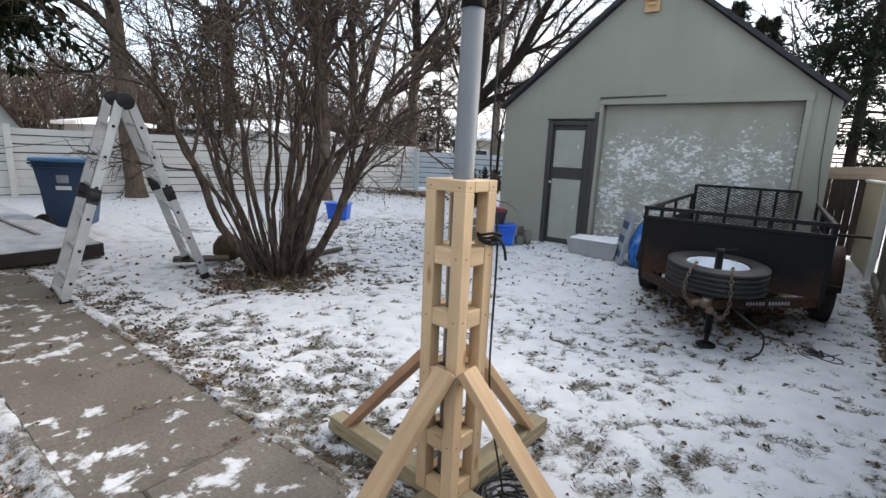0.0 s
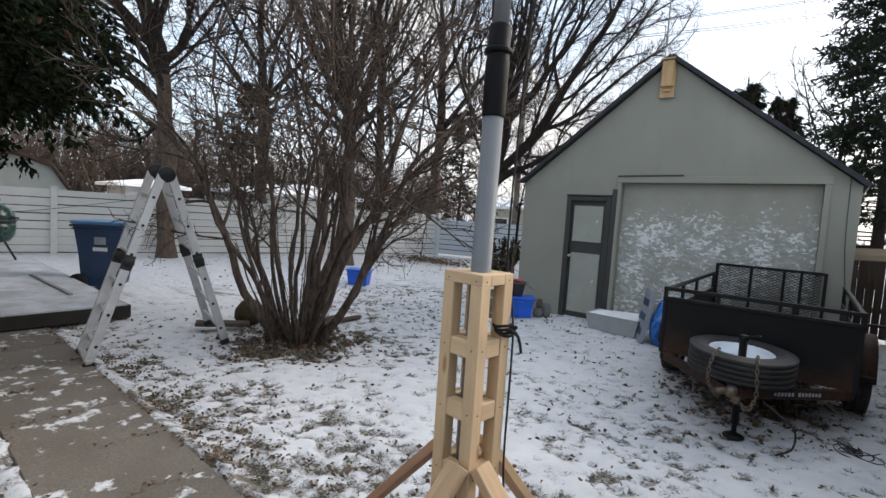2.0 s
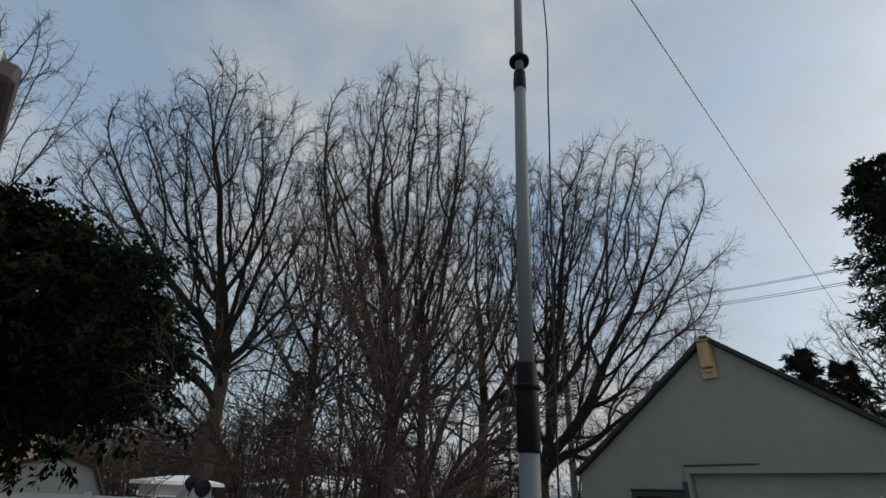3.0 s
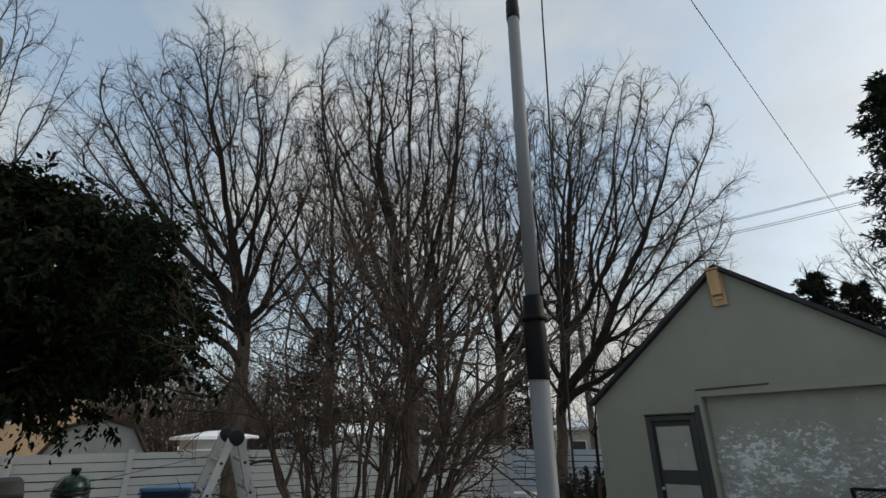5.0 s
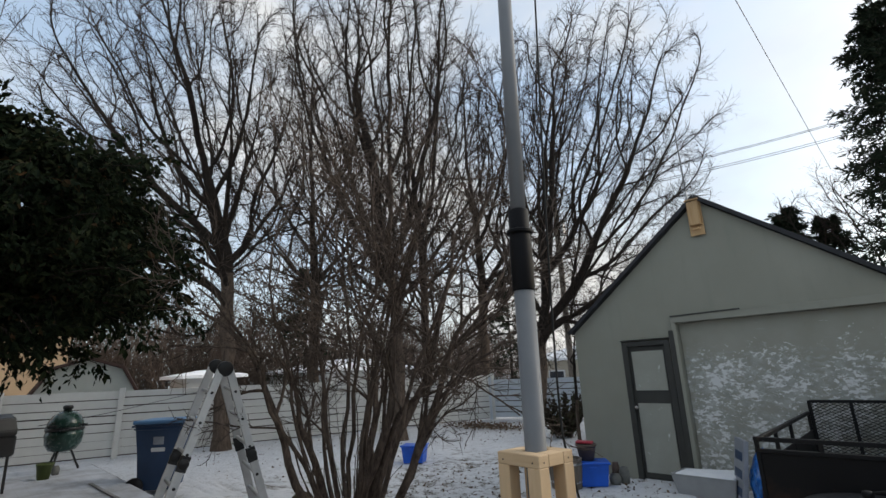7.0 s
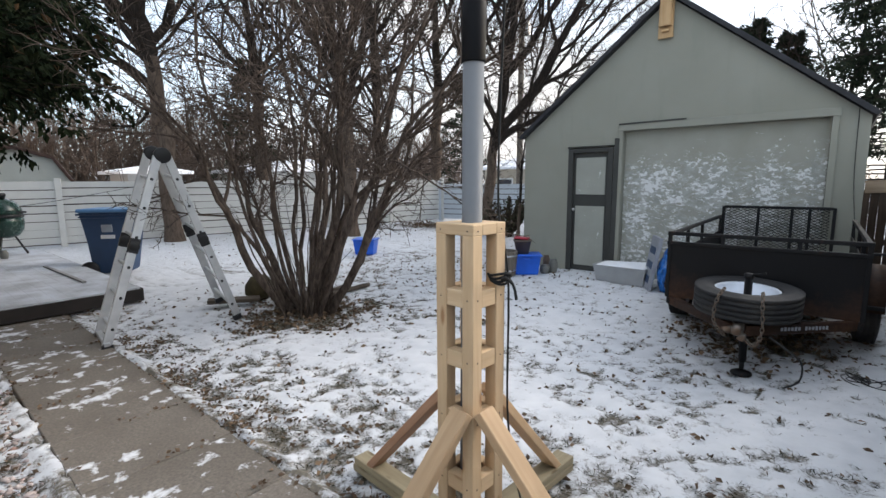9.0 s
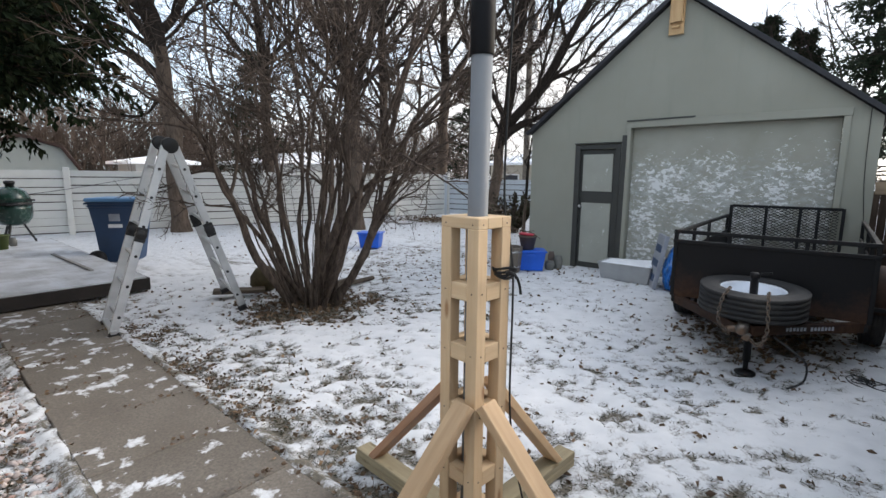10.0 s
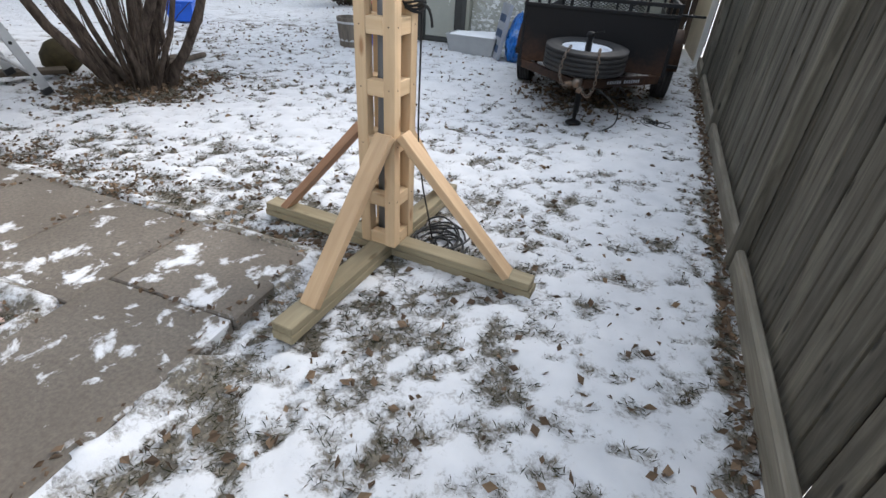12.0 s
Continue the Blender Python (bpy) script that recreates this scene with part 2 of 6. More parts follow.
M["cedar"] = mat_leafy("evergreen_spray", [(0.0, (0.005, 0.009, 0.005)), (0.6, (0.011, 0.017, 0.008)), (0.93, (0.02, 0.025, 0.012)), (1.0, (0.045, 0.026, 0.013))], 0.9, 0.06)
M["spruce"] = mat_leafy("spruce_needles", [(0.0, (0.010, 0.016, 0.010)), (0.7, (0.022, 0.031, 0.019)), (1.0, (0.04, 0.046, 0.026))], 0.9, 0.08)
M["deadleaf"] = mat_leafy("dead_leaf", [(0.0, (0.07, 0.047, 0.032)), (0.45, (0.105, 0.072, 0.048)), (0.8, (0.15, 0.103, 0.068)), (1.0, (0.24, 0.165, 0.105))], 0.85)
M["grass"] = mat_leafy("winter_grass", [(0.0, (0.022, 0.026, 0.014)), (0.45, (0.045, 0.046, 0.024)), (0.8, (0.075, 0.065, 0.038)), (1.0, (0.14, 0.11, 0.065))], 0.9)
M["shrubleaf"] = mat_leafy("dark_shrub_leaf", [(0.0, (0.03, 0.026, 0.018)), (0.6, (0.06, 0.045, 0.03)), (1.0, (0.05, 0.06, 0.03))])

# sage stucco
q = Mat("sage_stucco", 0.9, 0, 0.15)
v = q.coords("Object")
big, fine = q.noise(v, 0.9, 5), q.noise(v, 90, 4)
c = q.ramp(big, [(0.3, (0.256, 0.255, 0.213)), (0.7, (0.294, 0.293, 0.248))])
streak = q.noise(q.coords("Object", (5, 5, 0.7)), 1.4, 5)
c = q.mix(q.ramp(streak, [(0.55, (0.0,)), (0.8, (0.35,))]), c, (0.20, 0.215, 0.18))
q.color(c).bump(fine, 0.35, 0.006)
M["stucco"] = q.m

# peeling overhead-door paint: sage over old white, worn in flat flakes
q = Mat("peeling_door_paint", 0.7, 0, 0.2)
v = q.coords("Object")
flake = q.noise(q.coords("Object", (4.0, 4.0, 8.0)), 2.0, 9, 0.72, 0.6)
wide = q.noise(q.coords("Object", (1.0, 1.0, 1.4)), 1.9, 4)
sep = q.n.new("ShaderNodeSeparateXYZ")
q.l.new(q.coords("Object"), sep.inputs["Vector"])
zmask = q.n.new("ShaderNodeMapRange")
zmask.inputs["From Min"].default_value, zmask.inputs["From Max"].default_value = 1.62, 2.15
zmask.inputs["To Min"].default_value, zmask.inputs["To Max"].default_value = 0.075, -0.16
q.l.new(sep.outputs["Z"], zmask.inputs["Value"])
wear = q.math("ADD", q.math("ADD", flake, q.math("MULTIPLY", q.math("SUBTRACT", wide, 0.5), 0.35)), zmask.outputs["Result"])
base = q.ramp(q.noise(v, 2.2, 5), [(0.3, (0.275, 0.272, 0.228)), (0.7, (0.325, 0.322, 0.278))])
prim = q.ramp(q.noise(v, 7, 6), [(0.35, (0.27, 0.278, 0.245)), (0.65, (0.40, 0.405, 0.38))])
c = q.mix(q.ramp(wear, [(0.515, (0.0,)), (0.58, (1.0,))]), base, prim)
white = q.noise(q.coords("Object", (6.5, 6.5, 10.5)), 2.4, 7, 0.66, 0.5)
white = q.math("ADD", white, q.math("ADD", q.math("MULTIPLY", zmask.outputs["Result"], 0.7), q.math("MULTIPLY", q.math("SUBTRACT", wide, 0.5), 0.55)))
c = q.mix(q.ramp(white, [(0.597, (0.0,)), (0.625, (1.0,))]), c, (0.64, 0.65, 0.64))
q.color(c).bump(wear, 0.5, 0.004)
M["peel"] = q.m

# side-door panel paint
q = Mat("chipped_door_panel", 0.7, 0, 0.2)
v = q.coords("Object")
chip = q.noise(q.coords("Object", (5, 5, 3)), 2.0, 8, 0.7)
c = q.ramp(q.noise(v, 3, 5), [(0.3, (0.29, 0.295, 0.255)), (0.7, (0.335, 0.34, 0.30))])
c = q.mix(q.ramp(chip, [(0.62, (0.0,)), (0.65, (1.0,))]), c, (0.55, 0.56, 0.54))
q.color(c).bump(chip, 0.3, 0.003)
M["panel"] = q.m

# rusty black trailer steel
q = Mat("rusty_black_steel", 0.6, 0.0, 0.15)
v = q.coords("Object")
sep = q.n.new("ShaderNodeSeparateXYZ")
q.l.new(v, sep.inputs["Vector"])
rust = q.noise(v, 3.0, 7, 0.6, 0.2)
speck = q.noise(v, 40, 4, 0.6)
fall = q.n.new("ShaderNodeMapRange")
fall.inputs["From Min"].default_value, fall.inputs["From Max"].default_value = 0.42, 0.84
fall.inputs["To Min"].default_value, fall.inputs["To Max"].default_value = 0.42, -0.05
q.l.new(sep.outputs["Z"], fall.inputs["Value"])
edge = q.math("MULTIPLY", q.math("ABSOLUTE", sep.outputs["X"], 0.0), 0.26)
amount = q.math("ADD", q.math("ADD", q.math("MULTIPLY", q.math("SUBTRACT", rust, 0.5), 0.7), fall.outputs["Result"]), edge)
amount = q.math("ADD", amount, q.math("MULTIPLY", q.math("SUBTRACT", speck, 0.5), 0.25))
rcol = q.ramp(q.noise(v, 22, 6), [(0.3, (0.045, 0.024, 0.016)), (0.7, (0.095, 0.05, 0.030))])
c = q.mix(q.ramp(amount, [(0.26, (0.0,)), (0.62, (0.85,))]), (0.009, 0.009, 0.010), rcol)
q.color(c).bump(rust, 0.15, 0.003)
q.rough(q.ramp(amount, [(0.2, (0.42,)), (0.6, (0.85,))]))
M["trailer"] = q.m
M["blacksteel"] = mat_plain("black_painted_steel", (0.009, 0.009, 0.010), 0.5, spec=0.2, vary=0.3, scale=10, dirt=(0.07, 0.035, 0.02), dirt_at=0.66)

# concrete walk with blown snow
q = Mat("old_concrete", 0.9, 0, 0.2)
v = q.coords("World")
n1, n2 = q.noise(v, 2.0, 6), q.noise(v, 60, 5, 0.7)
c = q.ramp(n1, [(0.3, (0.160, 0.138, 0.114)), (0.7, (0.240, 0.212, 0.180))])
c = q.mix(q.ramp(n2, [(0.35, (0.8,)), (0.68, (0.0,))]), c, (0.115, 0.10, 0.086))
c = q.mix(1.0, c, q.ramp(q.random(), [(0.0, (0.86,)), (1.0, (1.0,))]), "MULTIPLY")
frost = q.noise(v, 7.5, 6, 0.62, 0.3)
wide = q.noise(v, 1.1, 2)
cover = q.math("ADD", frost, q.math("MULTIPLY", q.math("SUBTRACT", wide, 0.5), 0.55))
snowmask = q.ramp(cover, [(0.585, (0.0,)), (0.625, (0.6,)), (0.68, (1.0,))])
c = q.mix(snowmask, c, (0.66, 0.67, 0.69))
q.color(c).bump(q.math("ADD", q.math("MULTIPLY", n2, 0.25), snowmask), 0.4, 0.008)
M["concrete"] = q.m

# lawn under thin snow
q = Mat("thin_snow_on_lawn", 0.85, 0, 0.2)
v = q.coords("World")
att = q.n.new("ShaderNodeAttribute")
att.attribute_name = "bare"
clump = q.noise(v, 19.0, 6, 0.62, 0.6)
fleck = q.noise(v, 55.0, 5, 0.65, 0.8)
bare = q.math("ADD", q.math("MULTIPLY", q.math("SUBTRACT", clump, 0.5), 1.15), q.math("MULTIPLY", q.math("SUBTRACT", fleck, 0.5), 1.4))
bare = q.math("ADD", bare, att.outputs["Fac"])
mask = q.ramp(bare, [(0.37, (0.0,)), (0.60, (0.36,)), (0.90, (0.94,))])
soil = q.ramp(q.noise(v, 45, 6, 0.7), [(0.28, (0.045, 0.037, 0.027)), (0.5, (0.10, 0.085, 0.06)), (0.72, (0.21, 0.175, 0.13))])
snow = q.ramp(q.noise(v, 5, 6), [(0.3, (0.55, 0.565, 0.59)), (0.7, (0.66, 0.67, 0.69))])
c = q.mix(mask, snow, soil)
q.color(c)
hgt = q.math("SUBTRACT", q.math("MULTIPLY", q.noise(v, 55, 5, 0.7), 0.3), mask)
q.bump(hgt, 0.35, 0.012)
M["lawn"] = q.m

# snow on roofs and things
q = Mat("settled_snow", 0.8, 0, 0.2)
v = q.coords("World")
n1 = q.noise(v, 6, 6)
q.color(q.ramp(n1, [(0.3, (0.76, 0.78, 0.82)), (0.7, (0.87, 0.88, 0.90))])).bump(n1, 0.4, 0.02)
M["snow"] = q.m

# deck boards, frosted
q = Mat("frosted_deck", 0.75, 0, 0.3)
v = q.coords("World")
g = q.noise(q.coords("World", (1.2, 18, 1)), 2.0, 5)
c = q.ramp(g, [(0.3, (0.16, 0.15, 0.145)), (0.7, (0.25, 0.24, 0.23))])
fr = q.noise(v, 2.2, 8, 0.6, 0.3)
c = q.mix(q.ramp(fr, [(0.28, (0.22,)), (0.62, (0.82,))]), c, (0.62, 0.65, 0.70))
q.color(c).bump(g, 0.2, 0.004)
M["frostdeck"] = q.m


# ---------------------------------------------------------------- builders
def fast_mesh(name, verts, quads, mat, smooth=False):
    """A mesh from arrays; quads is (n, 3) or (n, 4)."""
    me = bpy.data.meshes.new(name)
    verts, quads = np.asarray(verts, np.float32), np.asarray(quads, np.int32)
    k = quads.shape[1]
    me.vertices.add(len(verts))
    me.vertices.foreach_set("co", verts.ravel())
    me.loops.add(quads.size)
    me.loops.foreach_set("vertex_index", quads.ravel())
    me.polygons.add(len(quads))
    me.polygons.foreach_set("loop_start", np.arange(0, quads.size, k, dtype=np.int32))
    me.polygons.foreach_set("use_smooth", np.full(len(quads), smooth))
    me.update(calc_edges=True)
    me.materials.append(mat)
    return me


def thing(name, m, label, category, group="", kind=""):
    ob = new(name)
    ob.empty_display_size = 0.1
    ob.matrix_basis = m
    return tagged(ob, label, category, group, kind)


def part(name, bm, material, parent=None, label="", m=None, smooth=False):
    me = bpy.data.meshes.new(name)
    bm.to_mesh(me)
    bm.free()
    if smooth:
        me.polygons.foreach_set("use_smooth", np.full(len(me.polygons), True))
    me.materials.append(material)
    return hang(name, me, parent, label, m)


def hang(name, me, parent=None, label="", m=None):
    ob = new(name, me)
    if m is not None:
        ob.matrix_basis = m
    if parent is not None:
        ob.parent = parent
    if label:
        ob["label"] = label
    return ob


def bm_box(lx, ly, lz, bevel=0.004, seg=1):
    bm = bmesh.new()
    bmesh.ops.create_cube(bm, size=1.0, matrix=Matrix.Diagonal((lx, ly, lz, 1)))
    if bevel:
        bmesh.ops.bevel(bm, geom=bm.edges[:], offset=bevel, segments=seg, affect="EDGES", profile=0.5)
    return bm


def add_box(bm, size, centre, rot=None):
    m = Matrix.Translation(centre) @ (rot or Matrix()) @ Matrix.Diagonal((*size, 1))
    bmesh.ops.create_cube(bm, size=1.0, matrix=m)


def box(name, size, m, mat, parent=None, bevel=0.004, label=""):
    return part(name, bm_box(*size, bevel), mat, parent, label, m)


def beam(a, b, up=(0, 0, 1)):
    """The pose of a bar whose x runs from a to b."""
    a, b = Vector(a), Vector(b)
    x = (b - a).normalized()
    y = Vector(up).cross(x)
    y = y.normalized() if y.length > 1e-5 else Vector((0, 1, 0))
    z = x.cross(y)
    r = Matrix((x, y, z)).transposed().to_4x4()
    return Matrix.Translation((a + b) / 2) @ r, (b - a).length


def bar(name, a, b, w, h, mat, parent=None, bevel=0.003, up=(0, 0, 1), label=""):
    m, length = beam(a, b, up)
    return box(name, (length, w, h), m, mat, parent, bevel, label)


def bm_lathe(profile, sides=24, caps=True):
    """Turned about z: profile rows of (radius, z)."""
    bm = bmesh.new()
    rings = []
    for r, z in profile:
        rings.append([bm.verts.new((r * math.cos(2 * math.pi * k / sides), r * math.sin(2 * math.pi * k / sides), z)) for k in range(sides)])
    for a, b in zip(rings, rings[1:]):
        for k in range(sides):
            bm.faces.new((a[k], a[(k + 1) % sides], b[(k + 1) % sides], b[k]))
    if caps:
        bm.faces.new(rings[0][::-1])
        bm.faces.new(rings[-1])
    return bm


def tubes(P, R, sides=5):
    """Vertices and quads of many tubes: P (n, k, 3), R (n, k)."""
    P, R = np.asarray(P, float), np.asarray(R, float)
    n, k, _ = P.shape
    T = np.gradient(P, axis=1)
    T /= np.linalg.norm(T, axis=2, keepdims=True) + 1e-9
    ref = np.where(np.abs(T[:, :1, 2:3]) > 0.8, np.array([1.0, 0, 0]), np.array([0, 0, 1.0]))
    U = np.cross(T, np.broadcast_to(ref, T.shape))
    U /= np.linalg.norm(U, axis=2, keepdims=True) + 1e-9
    V = np.cross(T, U)
    ang = np.arange(sides) * 2 * np.pi / sides
    ring = U[:, :, None, :] * np.cos(ang)[None, None, :, None] + V[:, :, None, :] * np.sin(ang)[None, None, :, None]
    verts = (P[:, :, None, :] + ring * R[:, :, None, None]).reshape(-1, 3)
    i = np.arange(n)[:, None, None] * k * sides + np.arange(k - 1)[None, :, None] * sides
    j = np.arange(sides)[None, None, :]
    a, b = i + j, i + (j + 1) % sides
    quads = np.stack([a, b, b + sides, a + sides], -1).reshape(-1, 4)
    return verts, quads


def tube_mesh(name, groups, mat, smooth=True):
    """groups: rows of (P, R, sides)."""
    vs, qs, off = [], [], 0
    for P, R, sides in groups:
        v, qd = tubes(P, R, sides)
        vs.append(v)
        qs.append(qd + off)
        off += len(v)
    return fast_mesh(name, np.concatenate(vs), np.concatenate(qs), mat, smooth)


def smooth_line(points, n):
    """n points on a smooth line through a few points."""
    p = np.asarray(points, float)
    t = np.linspace(0, len(p) - 1, n)
    k = np.clip(t.astype(int), 0, len(p) - 2)
    f = (t - k)[:, None]
    p0, p1, p2, p3 = p[np.clip(k - 1, 0, None)], p[k], p[k + 1], p[np.clip(k + 2, None, len(p) - 1)]
    return 0.5 * (2 * p1 + (p2 - p0) * f + (2 * p0 - 5 * p1 + 4 * p2 - p3) * f ** 2 + (3 * p1 - p0 - 3 * p2 + p3) * f ** 3)


def wire(name, points, radius, mat, parent=None, n=40, sides=6, label=""):
    P = smooth_line(points, n)[None]
    return hang(name, tube_mesh(name, [(P, np.full(P.shape[:2], radius), sides)], mat), parent, label)


def unit(a):
    return a / (np.linalg.norm(a, axis=-1, keepdims=True) + 1e-9)


def shoots(rng, start, way, length, radius, k, wander, lift, taper=0.45):
    """Wandering shoots: P (n, k, 3), R (n, k)."""
    n = len(start)
    P = np.zeros((n, k, 3))
    P[:, 0] = start
    d = unit(way)
    for i in range(1, k):
        d = unit(d + rng.normal(0, wander, (n, 3)) + np.array([0, 0, lift]))
        P[:, i] = P[:, i - 1] + d * (length / (k - 1))[:, None]
    return P, radius[:, None] * np.linspace(1, taper, k)[None]


def fork(rng, P, R, kids, t0, angle, ratio, thin, spread=0.35):
    """Starts, ways, lengths and radii of the side shoots of P."""
    n, k, _ = P.shape
    t = (t0 + (1 - t0) * (np.arange(kids)[None] + rng.uniform(0.1, 0.95, (n, kids))) / kids) * (k - 1)
    i = np.clip(t.astype(int), 0, k - 2)
    f = t - i
    rows = np.arange(n)[:, None]
    pos = P[rows, i] * (1 - f)[..., None] + P[rows, i + 1] * f[..., None]
    way = unit(P[rows, i + 1] - P[rows, i])
    side = unit(np.cross(way, rng.normal(0, 1, (n, kids, 3))))
    a = np.radians(angle) * (1 + spread * rng.normal(0, 1, (n, kids)))[..., None]
    way = way * np.cos(a) + side * np.sin(a)
    full = np.linalg.norm(np.diff(P, axis=1), axis=2).sum(1)[:, None]
    length = full * ratio * rng.uniform(0.65, 1.2, (n, kids)) * (1.15 - 0.5 * t / (k - 1))
    rad = (R[rows, i] * (1 - f) + R[rows, i + 1] * f) * thin
    return pos.reshape(-1, 3), way.reshape(-1, 3), length.ravel(), rad.ravel()


def grow(rng, base, crown, radii, first, step, pull, n):
    """Nodes and parents of limbs that grow towards points spread through a crown."""
    u = unit(rng.normal(0, 1, (n, 3))) * (rng.uniform(0.03, 1, n) ** 0.40)[:, None]
    lobes = 1 + 0.10 * np.sin(3.1 * np.arctan2(u[:, 1], u[:, 0]) + 5 * u[:, 2]) + 0.07 * np.sin(7 * u[:, 0] + 4 * u[:, 2])
    pts = np.asarray(crown) + u * lobes[:, None] * np.asarray(radii)
    nodes, parents = [np.asarray(p, float) for p in first], list(range(-1, len(first) - 1))
    best, near = np.full(n, 1e9), np.zeros(n, int)
    heart = nodes[-1] - np.array([0, 0, 1.2])
    fresh = range(max(0, len(first) - 6), len(first))
    taken = {}
    for _ in range(140):
        if len(fresh):
            ids = np.array(list(fresh))
            d = np.linalg.norm(pts[:, None] - np.array([nodes[k] for k in ids])[None], axis=2)
            m = d.argmin(1)
            closer = d[np.arange(len(pts)), m] < best
            best[closer], near[closer] = d[np.arange(len(pts)), m][closer], ids[m[closer]]
            live = best > step * 1.35
            pts, best, near = pts[live], best[live], near[live]
        if not len(pts):
            break
        reach = best < max(pull, best.min() + step)
        ways = unit(pts[reach] - np.array([nodes[k] for k in near[reach]]))
        born = []
        for k in np.unique(near[reach]):
            w = ways[near[reach] == k].mean(0) + rng.normal(0, 0.12, 3) + np.array([0, 0, 0.06])
            if parents[k] >= 0:
                w = 0.75 * unit(w) + (0.3 if k in taken else 1.3) * unit(nodes[k] - nodes[parents[k]]) + 0.5 * unit(nodes[k] - heart)
            w = unit(w)
            if any(w @ o > 0.9 for o in taken.get(k, ())) or len(taken.get(k, ())) > 2:
                continue
            if w[2] < -0.12 and nodes[k][2] > crown[2] - 0.3 * radii[2]:
                continue
            if np.linalg.norm((nodes[k] + w * step - crown) / radii) > 1.13 and nodes[k][2] > crown[2] - radii[2] * 0.9:
                continue
            taken.setdefault(k, []).append(w)
            born.append(len(nodes))
            nodes.append(nodes[k] + w * step)
            parents.append(int(k))
        if not born:
            break
        fresh = born
    return np.array(nodes), np.array(parents)


def bare_tree(name, seed, base, girth, crown, radii, label, fork_at, step=0.27, n=3400, tip=0.0080, twigs=3, twig=0.48):
    """A leafless tree with a rounded crown: trunk, limbs that fork towards the crown's surface, and fine twigs."""
    rng = np.random.default_rng(seed)
    root = thing(name, Matrix.Translation(base), label, "tree", "bare trees")
    c = np.asarray(crown) - np.asarray(base)
    top = np.array([c[0] * 0.12, c[1] * 0.12, fork_at])
    k = max(5, int(fork_at / 0.45))
    t = np.linspace(0, 1, k)[:, None]
    first = np.array([[0, 0, -0.15]]) * (1 - t) + top * t ** np.array([1.6, 1.6, 1.0]) + rng.normal(0, 0.012 * fork_at, (k, 3)) * np.array([1, 1, 0]) * np.sin(np.pi * t)
    N, par = grow(rng, base, c, radii, first, step, 6 * step, n)
    m = len(N)
    kids = [[] for _ in range(m)]
    area = np.zeros(m)
    for i in range(m - 1, -1, -1):
        if not kids[i]:
            area[i] = tip ** 1.75
        if par[i] >= 0:
            area[par[i]] += area[i]
            kids[par[i]].append(i)
    R = area ** (1 / 1.75)
    R = np.minimum(R, girth * 0.8)
    R = np.maximum(R, tip)
    R[:k] = np.maximum(R[:k], girth * np.linspace(1.0, 0.72, k))
    R[0] = girth * 1.4
    chains, heads = [], [(0, -1)]
    while heads:
        i, before = heads.pop()
        line = [i] if before < 0 else [before, i]
        while kids[i]:
            kk = sorted(kids[i], key=lambda q: -area[q])
            heads += [(q, i) for q in kk[1:]]
            i = kk[0]
            line.append(i)
        chains.append(line)
    stem, rest = chains[0][:k], [chains[0][k - 1:]] + chains[1:]
    limb, fine, shoots_p, shoots_r = [], [], [], []
    stout = min(0.026, girth * 0.3)
    for line in rest:
        P = smooth_line(N[line], 2 * len(line) - 1) if R[line[-1]] > tip or len(line) > 9 else N[line]
        r = np.interp(np.linspace(0, 1, len(P)), np.linspace(0, 1, len(line)), np.minimum(R[line], R[line[1]] if len(line) > 1 else 9))
        (limb if r[0] > stout or not limb else fine).append((P[None], r[None], 7 if r[0] > 0.07 else 5 if r[0] > stout else 3))
        for a, b in zip(line, line[1:]):
            if R[b] < 0.04:
                shoots_p.append((N[a], N[b]))
                shoots_r.append((R[b], R[b]))
    SP, SR = np.array(shoots_p), np.array(shoots_r)
    s, w, l, r = fork(rng, SP, SR, twigs, 0.0, 46, 1.0, 0.6)
    A = shoots(rng, s, w, twig * rng.uniform(0.45, 1.15, len(s)), np.clip(r, tip * 0.62, tip), 3, 0.10, 0.10, 0.5)
    s, w, l, r = fork(rng, *A, 2, 0.25, 46, 0.5, 0.75)
    B = shoots(rng, s, w, np.maximum(l, 0.10), np.clip(r, tip * 0.40, tip), 2, 0.1, 0.05, 0.5)
    hang("trunk", tube_mesh("trunk", [(N[stem][None], R[stem][None], 14)], M["bark"]), root)
    hang("limb", tube_mesh("limb", limb, M["bark_dark"]), root)
    hang("crown", tube_mesh("crown", fine + [(*A, 3), (*B, 3)], M["twig"]), root, "crown of bare brown twigs")
    return root


def sprays(rng, centres, ways, size, wide, mat, name, blades=3):
    """Small pointed leaf sprays: each a folded diamond of four triangles."""
    n = len(centres)
    ways = unit(ways)
    side = unit(np.cross(ways, rng.normal(0, 1, (n, 3))))
    nrm = np.cross(ways, side)
    s = size[:, None] if np.ndim(size) else np.full((n, 1), size)
    tip = centres + ways * s
    mid = centres + ways * s * 0.45
    a = mid + side * s * wide + nrm * s * 0.10
    b = mid - side * s * wide + nrm * s * 0.10
    verts = np.stack([centres, a, tip, b, mid], 1).reshape(-1, 3)
    i = np.arange(n)[:, None] * 5
    tris = np.concatenate([i + np.array([0, 1, 4]), i + np.array([1, 2, 4]), i + np.array([2, 3, 4]), i + np.array([3, 0, 4])])
    return fast_mesh(name, verts, tris, mat)


